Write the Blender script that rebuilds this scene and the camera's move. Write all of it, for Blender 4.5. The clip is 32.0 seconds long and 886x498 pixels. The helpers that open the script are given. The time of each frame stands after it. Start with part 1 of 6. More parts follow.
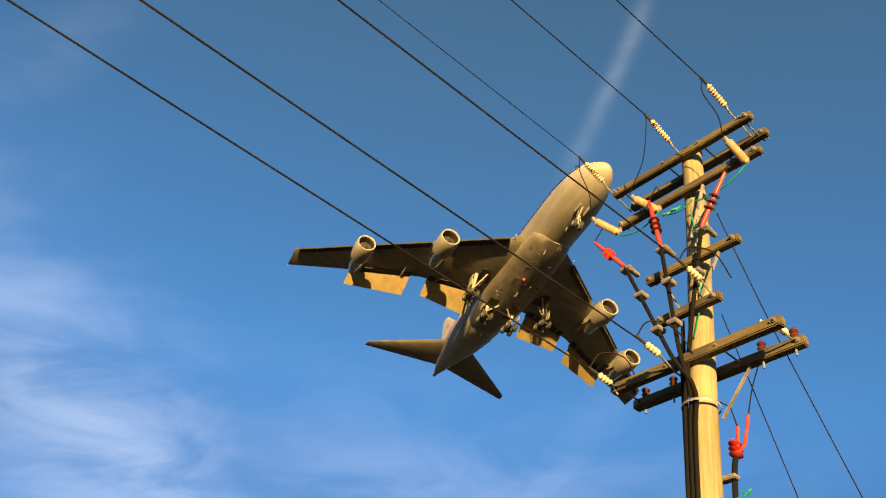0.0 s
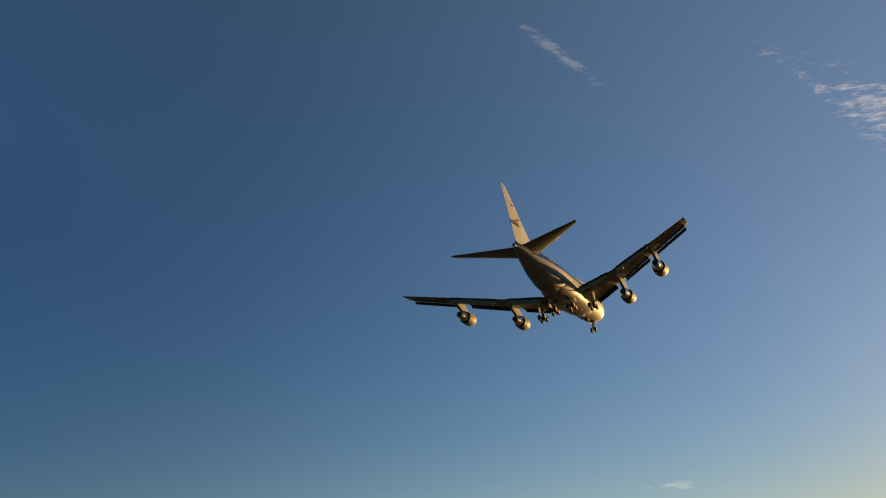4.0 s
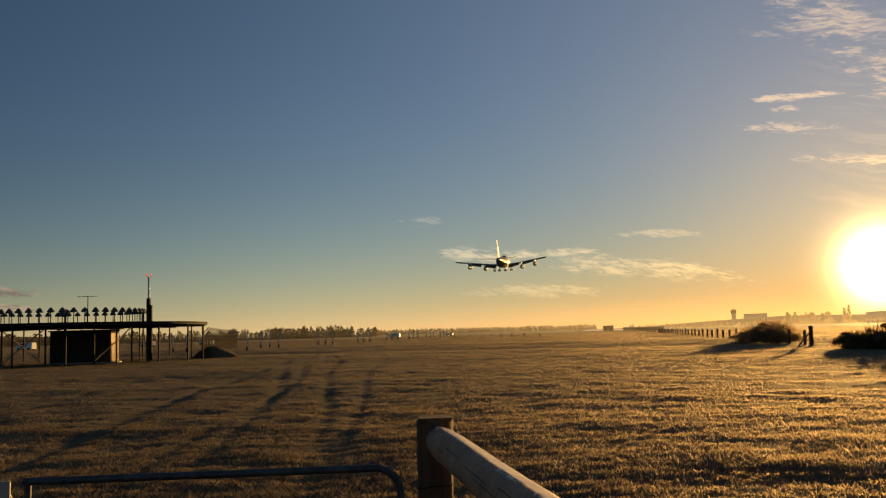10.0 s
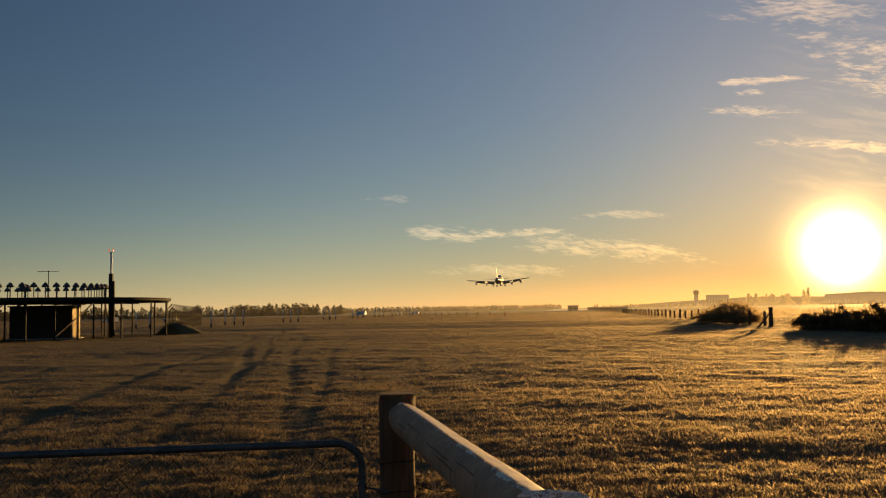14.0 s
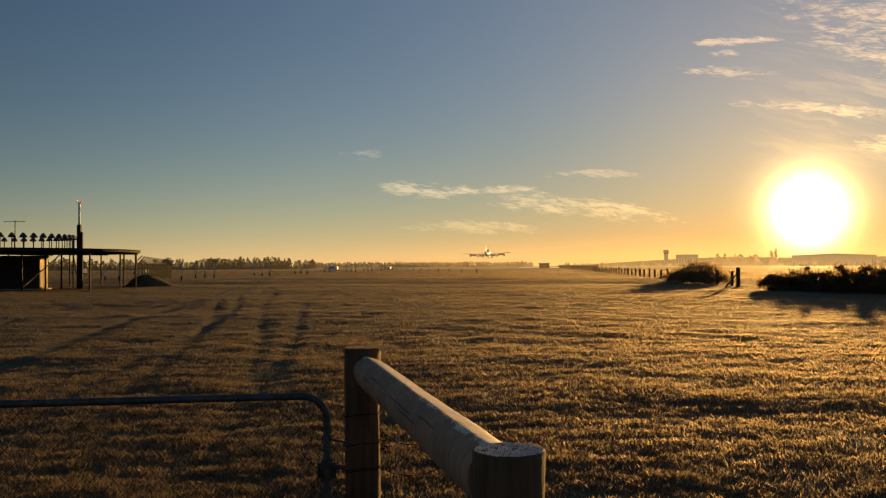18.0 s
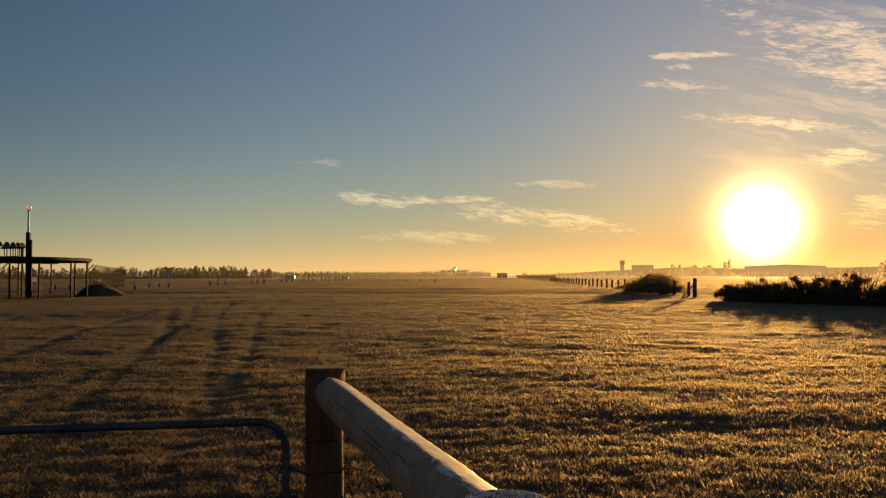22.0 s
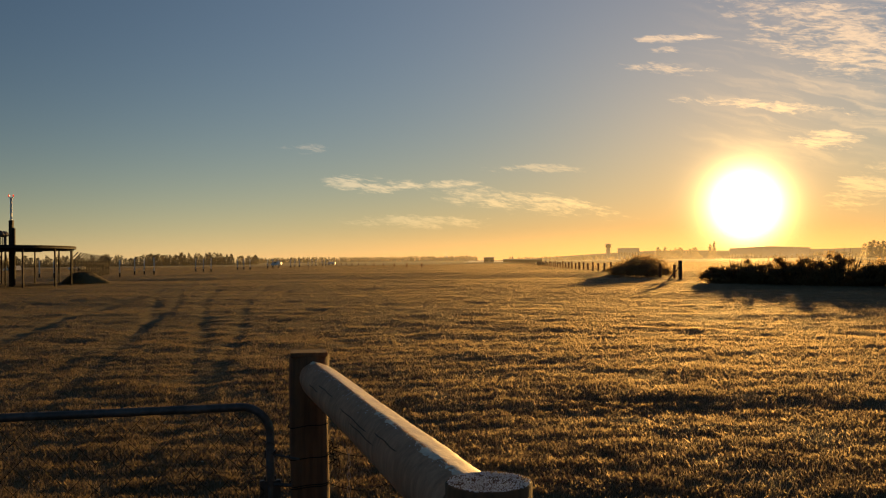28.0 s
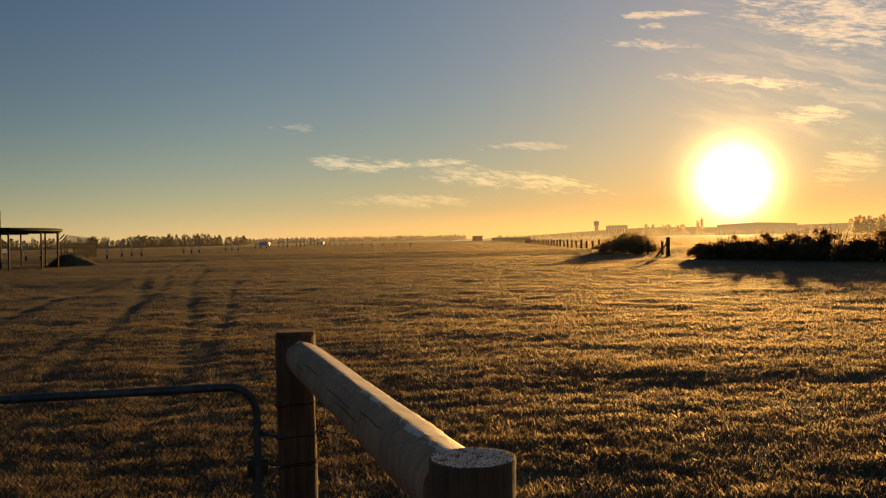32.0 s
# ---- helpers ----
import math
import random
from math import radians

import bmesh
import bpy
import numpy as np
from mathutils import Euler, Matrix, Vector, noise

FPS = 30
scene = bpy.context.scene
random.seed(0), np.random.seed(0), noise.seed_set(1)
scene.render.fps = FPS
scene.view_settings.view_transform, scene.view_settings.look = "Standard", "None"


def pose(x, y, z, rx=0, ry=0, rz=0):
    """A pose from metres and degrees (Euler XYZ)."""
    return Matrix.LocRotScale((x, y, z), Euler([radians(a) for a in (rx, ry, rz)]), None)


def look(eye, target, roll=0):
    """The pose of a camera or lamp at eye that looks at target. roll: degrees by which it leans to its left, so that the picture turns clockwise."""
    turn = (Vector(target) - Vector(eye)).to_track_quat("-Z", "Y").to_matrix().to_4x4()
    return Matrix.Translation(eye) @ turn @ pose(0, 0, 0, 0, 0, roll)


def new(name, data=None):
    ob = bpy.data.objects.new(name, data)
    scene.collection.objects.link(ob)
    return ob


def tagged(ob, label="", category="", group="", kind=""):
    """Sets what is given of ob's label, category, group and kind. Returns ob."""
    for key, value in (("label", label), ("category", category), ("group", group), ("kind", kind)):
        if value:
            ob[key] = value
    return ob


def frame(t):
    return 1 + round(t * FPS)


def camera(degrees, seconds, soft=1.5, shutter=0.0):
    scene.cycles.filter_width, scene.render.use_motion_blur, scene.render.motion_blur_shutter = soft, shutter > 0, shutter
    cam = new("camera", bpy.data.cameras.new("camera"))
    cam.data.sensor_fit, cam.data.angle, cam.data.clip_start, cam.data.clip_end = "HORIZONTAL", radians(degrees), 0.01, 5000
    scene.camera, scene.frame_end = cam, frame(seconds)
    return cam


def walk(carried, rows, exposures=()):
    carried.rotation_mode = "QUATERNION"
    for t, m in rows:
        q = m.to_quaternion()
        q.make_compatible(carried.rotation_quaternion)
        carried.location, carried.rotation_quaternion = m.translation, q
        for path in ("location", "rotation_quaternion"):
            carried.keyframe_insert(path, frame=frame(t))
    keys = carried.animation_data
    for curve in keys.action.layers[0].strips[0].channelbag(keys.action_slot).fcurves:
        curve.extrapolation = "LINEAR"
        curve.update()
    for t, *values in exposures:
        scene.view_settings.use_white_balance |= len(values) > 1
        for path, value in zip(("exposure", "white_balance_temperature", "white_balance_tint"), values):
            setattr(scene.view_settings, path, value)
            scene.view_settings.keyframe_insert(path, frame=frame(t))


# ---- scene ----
LENS = 53.0
SUN_AZ, SUN_EL = 22.6, 3.2          # degrees clockwise from +y, and above the horizon

# ---- camera and its walk: seconds, place, turn ----
WALK = [
    (0.0, -0.086, -0.083, 1.761, 129.99, -7.66, 150.45),
    (0.5, -0.086, -0.083, 1.761, 136.09, -6.88, 135.42),
    (1.0, -0.086, -0.083, 1.761, 142.03, -3.38, 112.98),
    (1.5, -0.086, -0.083, 1.761, 144.09, 2.40, 85.56),
    (2.0, -0.086, -0.083, 1.761, 138.90, 6.30, 59.69),
    (2.5, -0.086, -0.083, 1.761, 130.83, 6.72, 42.48),
    (3.0, -0.086, -0.083, 1.761, 123.34, 7.24, 32.08),
    (3.5, -0.086, -0.083, 1.761, 117.45, 5.29, 24.59),
    (4.0, -0.086, -0.083, 1.761, 113.06, 2.76, 19.46),
    (4.5, -0.086, -0.083, 1.761, 110.01, 1.71, 16.40),
    (5.0, -0.086, -0.083, 1.761, 104.78, 1.72, 13.10),
    (5.5, -0.100, -0.096, 1.765, 101.47, 1.65, 10.31),
    (6.0, -0.085, -0.104, 1.769, 99.15, 1.58, 8.75),
    (6.5, -0.033, -0.104, 1.784, 97.84, 0.97, 7.29),
    (7.0, -0.035, -0.097, 1.778, 97.79, 0.69, 7.40),
    (7.5, -0.042, -0.104, 1.770, 97.49, 1.23, 7.60),
    (8.0, -0.047, -0.101, 1.763, 96.85, 1.10, 6.38),
    (8.5, -0.051, -0.093, 1.764, 96.36, 1.21, 5.07),
    (9.0, -0.030, -0.089, 1.760, 96.04, 1.63, 4.64),
    (9.5, -0.027, -0.099, 1.759, 95.71, 1.70, 4.36),
    (10.0, -0.028, -0.102, 1.758, 95.37, 1.50, 3.82),
    (10.5, -0.030, -0.099, 1.755, 95.16, 1.43, 3.64),
    (11.0, -0.022, -0.103, 1.753, 94.96, 1.52, 3.50),
    (11.5, -0.019, -0.122, 1.752, 94.90, 1.36, 3.34),
    (12.0, -0.032, -0.121, 1.753, 94.89, 1.11, 3.05),
    (12.5, -0.025, -0.119, 1.749, 94.82, 1.07, 2.81),
    (13.0, -0.026, -0.095, 1.749, 94.64, 1.18, 2.64),
    (13.5, -0.016, -0.091, 1.753, 94.40, 1.15, 2.22),
    (14.0, -0.012, -0.113, 1.749, 93.95, 1.05, 1.63),
    (14.5, -0.017, -0.117, 1.744, 93.43, 0.98, 1.50),
    (16.5, 0.010, -0.144, 1.733, 92.23, 1.01, 0.47),
    (17.0, 0.011, -0.158, 1.740, 92.33, 0.77, -0.16),
    (17.5, 0.021, -0.152, 1.745, 91.85, 0.51, -0.33),
    (18.0, 0.020, -0.124, 1.747, 91.10, 0.26, -0.17),
    (18.5, 0.015, -0.069, 1.750, 91.15, 0.34, 0.08),
    (19.0, 0.000, -0.009, 1.751, 91.24, 0.00, 0.00),
    (19.5, -0.073, 0.104, 1.751, 91.79, 0.47, -1.47),
    (20.0, -0.141, 0.219, 1.764, 92.25, 1.12, -2.99),
    (20.5, -0.109, 0.242, 1.765, 92.00, 0.80, -2.13),
    (21.0, -0.053, 0.244, 1.766, 91.85, 0.66, -1.75),
    (21.5, -0.038, 0.235, 1.766, 91.99, 0.39, -2.45),
    (22.0, -0.042, 0.255, 1.762, 91.72, 0.09, -2.87),
    (22.5, -0.042, 0.257, 1.761, 91.55, 0.26, -3.25),
    (23.0, -0.037, 0.272, 1.762, 91.81, 0.57, -3.47),
    (23.5, -0.030, 0.252, 1.767, 92.12, 0.58, -3.37),
    (24.0, -0.029, 0.238, 1.769, 92.16, 0.53, -3.45),
    (24.5, -0.023, 0.242, 1.762, 91.95, 0.46, -3.48),
    (25.0, -0.031, 0.270, 1.758, 91.71, 0.50, -3.33),
    (25.5, -0.024, 0.278, 1.759, 91.76, 0.64, -3.35),
    (27.5, -0.026, 0.284, 1.753, 90.98, 0.39, -3.63),
    (28.0, -0.027, 0.287, 1.752, 90.73, 0.60, -3.73),
    (28.5, -0.021, 0.284, 1.753, 90.88, 0.86, -4.06),
    (29.0, -0.018, 0.282, 1.755, 91.23, 1.03, -4.68),
    (29.5, -0.014, 0.280, 1.753, 91.31, 0.89, -5.04),
    (30.0, -0.014, 0.273, 1.752, 91.19, 0.79, -4.98),
    (30.5, -0.016, 0.277, 1.752, 90.96, 0.81, -4.86),
    (31.0, -0.011, 0.278, 1.749, 90.49, 1.00, -4.80),
    (31.5, -0.008, 0.290, 1.748, 90.05, 0.99, -4.48),
    (32.0, -0.010, 0.297, 1.746, 89.36, 1.14, -4.46),
]
cam = camera(LENS, 32.0, soft=1.2, shutter=0.0)
walk(cam, [(t, pose(x, y, z, rx, ry, rz)) for t, x, y, z, rx, ry, rz in WALK],
     exposures=[(0.0, 1.55, 6500, 10), (1.0, 2.0, 6300, 9), (2.0, 2.55, 6250, 8), (2.5, 2.55, 6250, 8), (4.5, 0.05, 6700, 12), (5.0, 0.52, 6850, 13),
                (6.0, 0.25, 7100, 14), (7.5, 0.1, 7220, 14), (9.0, 0.0, 7350, 15), (19.0, 0.0, 7800, 16), (32.0, 0.03, 8100, 16)])

# ---- sky, sun ----
az, el = radians(SUN_AZ), radians(SUN_EL)
SUN_DIR = Vector((math.sin(az) * math.cos(el), math.cos(az) * math.cos(el), math.sin(el)))
sun = new("sun", bpy.data.lights.new("sun", "SUN"))
sun.data.energy, sun.data.angle, sun.data.color = 6.2, radians(0.6), (1.0, 0.6, 0.19)
sun.matrix_world = look(SUN_DIR * 900, (0, 0, 0))

world = bpy.data.worlds.new("sky")
scene.world = world
world.use_nodes = True
wt = world.node_tree
wt.nodes.clear()


class Net:
    """Short spelling for shader nodes."""

    def __init__(self, tree):
        self.tree = tree

    def node(self, kind, **settings):
        n = self.tree.nodes.new(kind)
        for key, value in settings.items():
            if key == "operation":
                n.operation = value
            elif key == "data_type":
                n.data_type = value
            elif key == "blend_type":
                n.blend_type = value
        return n

    def put(self, socket, value):
        if isinstance(value, (int, float, tuple, list, Vector)):
            socket.default_value = value
        else:
            self.tree.links.new(value, socket)

    def math(self, op, a, b=0.0, c=0.0, clamp=False):
        n = self.node("ShaderNodeMath", operation=op)
        n.use_clamp = clamp
        for s, v in zip(n.inputs, (a, b, c)):
            self.put(s, v)
        return n.outputs[0]

    def ramp(self, value, a, b, c=0.0, d=1.0):
        n = self.node("ShaderNodeMapRange")
        n.interpolation_type = "SMOOTHSTEP"
        for s, v in zip(n.inputs, (value, a, b, c, d)):
            self.put(s, v)
        return n.outputs[0]

    def noise(self, vector, scale, detail=5.0, rough=0.55, distortion=0.0):
        n = self.node("ShaderNodeTexNoise")
        self.put(n.inputs["Vector"], vector)
        n.inputs["Scale"].default_value = scale
        n.inputs["Detail"].default_value = detail
        n.inputs["Roughness"].default_value = rough
        n.inputs["Distortion"].default_value = distortion
        return n.outputs["Fac"]

    def mix(self, fac, a, b, blend="MIX"):
        n = self.node("ShaderNodeMix", data_type="RGBA", blend_type=blend)
        for s, v in ((n.inputs[0], fac), (n.inputs[6], a), (n.inputs[7], b)):
            self.put(s, v)
        return n.outputs[2]

    def xyz(self, x, y, z):
        n = self.node("ShaderNodeCombineXYZ")
        for s, v in zip(n.inputs, (x, y, z)):
            self.put(s, v)
        return n.outputs[0]


W = Net(wt)
way = W.node("ShaderNodeTexCoord").outputs["Generated"]
sky = wt.nodes.new("ShaderNodeTexSky")
sky.sky_type = "NISHITA"
sky.sun_disc = False
sky.sun_elevation, sky.sun_rotation = el, az
sky.altitude, sky.air_density, sky.dust_density, sky.ozone_density = 30, 1.0, 0.15, 3.55
part_xyz = W.node("ShaderNodeSeparateXYZ")
W.put(part_xyz.inputs[0], way)
dx, dy, dz = part_xyz.outputs
c_az = W.math("MULTIPLY", W.math("ARCTAN2", dx, dy), 180 / math.pi)
c_el = W.math("MULTIPLY", W.math("ARCSINE", dz), 180 / math.pi)
dot = W.node("ShaderNodeVectorMath", operation="DOT_PRODUCT")
W.put(dot.inputs[0], way)
dot.inputs[1].default_value = SUN_DIR
theta = W.math("MULTIPLY", W.math("ARCCOSINE", W.math("MINIMUM", dot.outputs["Value"], 0.999999)), 180 / math.pi)
# cirrus: azimuth, elevation, half width, half height (degrees), slope, strength
CIRRUS = [
    (-2.4, 4.95, 2.0, 0.6, 0.02, 1.0), (0.2, 4.72, 2.8, 0.42, 0.02, 1.0), (3.6, 4.85, 2.6, 0.28, 0.06, 0.9), (-5.0, 7.25, 1.5, 0.35, -0.08, 0.5),
    (9.9, 5.8, 3.4, 0.28, -0.03, 0.5), (9.0, 3.7, 6.0, 0.75, -0.13, 0.8), (2.6, 2.5, 5.0, 0.45, -0.02, 0.55),
    (18.2, 13.5, 2.8, 0.24, -0.02, 0.9), (17.8, 12.85, 1.0, 0.22, -0.05, 0.8), (18.1, 11.7, 2.8, 0.36, -0.14, 0.75),
    (24.2, 9.0, 4.8, 0.4, -0.15, 0.95), (27.2, 6.9, 2.0, 0.7, 0.0, 0.9), (29.5, 12.2, 7.0, 2.2, -0.3, 0.95), (21.5, 17.0, 5.5, 0.5, -0.1, 0.5),
    (29.2, 4.0, 2.2, 1.3, 0.3, 0.6), (17.0, 21.5, 9.5, 2.6, -0.95, 0.75),
    (-142.8, 51.3, 4.6, 1.7, 1.35, 0.3), (-177.0, 23.0, 20.0, 8.0, -0.4, 0.6), (-166.0, 19.0, 12.0, 4.0, -0.3, 0.4), (-147.0, 26.0, 7.0, 3.4, 0.9, 0.3), (-155.0, 23.0, 26.0, 7.5, 0.0, 0.32), (168.0, 41.0, 4.5, 5.0, 1.2, 0.14), (-8.6, 34.6, 3.0, 0.6, -0.8, 0.4),
]
warp = W.noise(W.xyz(c_az, W.math("MULTIPLY", c_el, 2.0), 0.0), 0.35, 4.0)
streak = W.noise(W.xyz(W.math("ADD", W.math("MULTIPLY", c_az, 0.22), W.math("MULTIPLY", warp, 0.9)),
                       W.math("ADD", W.math("MULTIPLY", c_el, 1.3), W.math("ADD", W.math("MULTIPLY", c_az, 0.35), W.math("MULTIPLY", warp, 1.6))), 3.0), 1.0, 6.0, 0.52)
tuft = W.noise(W.xyz(W.math("MULTIPLY", c_az, 0.8), W.math("ADD", W.math("MULTIPLY", c_el, 2.6), W.math("MULTIPLY", warp, 1.5)), 7.0), 1.1, 6.0, 0.52)
wisp = W.noise(W.xyz(W.math("ADD", W.math("MULTIPLY", c_az, 1.0), W.math("MULTIPLY", warp, 1.2)), W.math("ADD", W.math("MULTIPLY", c_el, 5.5), W.math("ADD", W.math("MULTIPLY", c_az, 0.9), W.math("MULTIPLY", warp, 4.0))), 5.0), 1.3, 7.0, 0.62, 0.4)
comb = W.math("ADD", W.math("MULTIPLY", W.math("SUBTRACT", streak, 0.5), 2.0), W.math("ADD", W.math("MULTIPLY", W.math("SUBTRACT", tuft, 0.5), 1.0), W.math("MULTIPLY", W.math("SUBTRACT", wisp, 0.5), 1.9)))
far_streak = W.noise(W.xyz(W.math("ADD", W.math("MULTIPLY", dx, 3.0), W.math("MULTIPLY", dz, 3.0)), W.math("MULTIPLY", dy, 3.0), W.math("MULTIPLY", dz, 7.0)), 2.2, 6.0, 0.55, 0.6)
veil = 0.0
for a0, e0, wa, we, slope, strength in CIRRUS:
    u = W.math("WRAP", W.math("SUBTRACT", c_az, a0), 180.0, -180.0)
    v = W.math("SUBTRACT", W.math("SUBTRACT", c_el, e0), W.math("MULTIPLY", u, slope))
    u, v = W.math("DIVIDE", u, wa), W.math("DIVIDE", v, we)
    r2 = W.math("ADD", W.math("MULTIPLY", u, u), W.math("MULTIPLY", v, v))
    if abs(a0) > 90:                                # smooth high veils away from the sun
        m = W.math("MULTIPLY", W.math("MULTIPLY", W.math("ADD", 0.2, W.ramp(far_streak, 0.3, 0.75)), W.math("EXPONENT", W.math("MULTIPLY", r2, -1.5))), strength)
    else:
        m = W.math("ADD", W.math("MULTIPLY", W.math("SUBTRACT", 1.0, r2), 0.5), comb)
        m = W.math("MULTIPLY", W.math("MULTIPLY", W.ramp(m, 0.0, 0.85), W.ramp(r2, 2.9, 0.6)), strength)
    veil = W.math("MAXIMUM", veil, m)
# the wide field of combed cirrus above the sun
field = W.math("MULTIPLY", W.math("MULTIPLY", W.ramp(c_az, 17.0, 27.0), W.ramp(c_el, 4.0, 8.0)), W.math("MULTIPLY", W.ramp(c_el, 26.0, 14.0), W.ramp(c_az, 60.0, 40.0)))
hair = W.noise(W.xyz(W.math("ADD", W.math("MULTIPLY", c_az, 0.12), W.math("MULTIPLY", warp, 0.5)),
                     W.math("ADD", W.math("MULTIPLY", c_el, 1.0), W.math("ADD", W.math("MULTIPLY", c_az, 0.33), W.math("MULTIPLY", warp, 1.2))), 9.0), 1.5, 4.0, 0.5)
veil = W.math("MAXIMUM", veil, W.math("MULTIPLY", W.math("MULTIPLY", W.ramp(hair, 0.42, 0.8), field), 0.6))
base = sky.outputs[0]
dim = W.node("ShaderNodeVectorMath", operation="SCALE")
W.put(dim.inputs[0], base)
W.put(dim.inputs["Scale"], W.ramp(theta, 55.0, 100.0, 0.078, 0.13))
near_sun = W.math("EXPONENT", W.math("MULTIPLY", theta, -1 / 17.0))
tint = W.mix(near_sun, (0.17, 0.155, 0.135, 1.0), (0.95, 0.55, 0.13, 1.0))
cloud_light = W.node("ShaderNodeVectorMath", operation="SCALE")
W.put(cloud_light.inputs[0], tint)
W.put(cloud_light.inputs["Scale"], veil)
# the aureole of the low sun in the haze
core = W.math("MULTIPLY", W.math("EXPONENT", W.math("MULTIPLY", theta, -1 / 0.6)), 95.0)
low = W.math("EXPONENT", W.math("MULTIPLY", W.math("MAXIMUM", c_el, 0.0), -1 / 4.5))
halo = W.math("ADD", W.math("MULTIPLY", W.math("EXPONENT", W.math("MULTIPLY", theta, -1 / 4.5)), 0.36), W.math("MULTIPLY", W.math("EXPONENT", W.math("MULTIPLY", theta, -1 / 11.0)), 0.17))
halo = W.math("ADD", halo, W.math("MULTIPLY", W.math("MULTIPLY", low, W.math("EXPONENT", W.math("MULTIPLY", theta, -1 / 32.0))), 0.15))
glow = W.node("ShaderNodeVectorMath", operation="SCALE")
glow.inputs[0].default_value = (1.0, 0.68, 0.3)
W.put(glow.inputs["Scale"], core)
glow2 = W.node("ShaderNodeVectorMath", operation="SCALE")
glow2.inputs[0].default_value = (1.0, 0.46, 0.12)
W.put(glow2.inputs["Scale"], halo)
haze = W.node("ShaderNodeVectorMath", operation="SCALE")
haze.inputs[0].default_value = (0.45, 0.72, 1.1)
W.put(haze.inputs["Scale"], W.math("MULTIPLY", W.math("EXPONENT", W.math("MULTIPLY", theta, -1 / 24.0)), W.ramp(theta, 6.0, 38.0, 0.13, 0.18)))
pale = W.node("ShaderNodeVectorMath", operation="SCALE")
pale.inputs[0].default_value = (0.8, 0.92, 0.76)
W.put(pale.inputs["Scale"], W.math("MULTIPLY", W.math("EXPONENT", W.math("MULTIPLY", W.math("MAXIMUM", c_el, 0.0), -1 / 7.0)), W.math("MULTIPLY", W.ramp(theta, 100.0, 30.0, 0.0, 0.29), W.ramp(theta, 6.0, 38.0, 0.45, 1.0))))
band = W.node("ShaderNodeVectorMath", operation="SCALE")
band.inputs[0].default_value = (1.0, 0.66, 0.26)
W.put(band.inputs["Scale"], W.math("MULTIPLY", W.math("EXPONENT", W.math("MULTIPLY", W.math("MAXIMUM", c_el, 0.0), -1 / 3.0)), W.ramp(theta, 90.0, 15.0, 0.0, 0.12)))
total = dim.outputs[0]
# how deep blue turns to teal and orange: by height, by nearness to the sun and by the two together
low5 = W.math("EXPONENT", W.math("MULTIPLY", W.math("MAXIMUM", c_el, 0.0), -1 / 5.0))
sun10, sun35 = W.math("EXPONENT", W.math("MULTIPLY", theta, -1 / 10.0)), W.math("EXPONENT", W.math("MULTIPLY", theta, -1 / 35.0))
SHIFT = ((-1.188, 2.794, 1.245, -0.643, 1.645, -0.43, -1.229), (-0.735, 1.742, 0.793, -0.439, 1.164, -0.389, -1.195), (-0.325, 0.68, 0.387, -0.653, 0.865, 0.171, -1.674))
terms = (W.math("DIVIDE", W.math("MINIMUM", c_el, 55.0), 90.0), low5, sun10, sun35, W.math("MULTIPLY", sun10, low5), W.math("MULTIPLY", sun35, low5))
high = W.math("MULTIPLY", W.math("MULTIPLY", W.ramp(c_el, 22.0, 32.0), W.ramp(theta, 56.0, 85.0)), W.math("SUBTRACT", 0.76, W.math("MULTIPLY", W.math("MINIMUM", c_el, 65.0), 1.57 / 90)))
gains = []
for c0, *weights in SHIFT:
    g = c0
    for weight, term in zip(weights, terms):
        g = W.math("ADD", g, W.math("MULTIPLY", term, weight))
    gains.append(W.math("EXPONENT", W.math("ADD", g, high)))
for extra in (band.outputs[0], haze.outputs[0], pale.outputs[0], glow2.outputs[0], None, cloud_light.outputs[0], glow.outputs[0]):
    if extra is None:
        by = W.node("ShaderNodeVectorMath", operation="MULTIPLY")
        W.put(by.inputs[0], total)
        W.put(by.inputs[1], W.xyz(*gains))
        total = by.outputs[0]
        continue
    add = W.node("ShaderNodeVectorMath", operation="ADD")
    W.put(add.inputs[0], total)
    W.put(add.inputs[1], extra)
    total = add.outputs[0]
# a flat grey bank low over the hills
for a0, e0, wa, we in ((-33.5, 2.95, 5.5, 0.5), (-30.5, 2.05, 3.0, 0.3)):
    u, v = W.math("DIVIDE", W.math("SUBTRACT", c_az, a0), wa), W.math("DIVIDE", W.math("SUBTRACT", c_el, e0), we)
    r2 = W.math("ADD", W.math("MULTIPLY", u, u), W.math("MULTIPLY", v, v))
    m = W.ramp(W.math("ADD", W.math("SUBTRACT", 1.0, r2), comb), -0.1, 0.9, 0.0, 0.85)
    total = W.mix(W.math("MULTIPLY", m, W.ramp(r2, 2.2, 1.0)), total, W.mix(W.ramp(tuft, 0.4, 0.62), (0.17, 0.155, 0.14, 1.0), (0.42, 0.34, 0.25, 1.0)))
bg = wt.nodes.new("ShaderNodeBackground")
W.put(bg.inputs["Color"], total)
bg.inputs["Strength"].default_value = 1.0
out = wt.nodes.new("ShaderNodeOutputWorld")
wt.links.new(bg.outputs[0], out.inputs[0])

# ---- materials ----


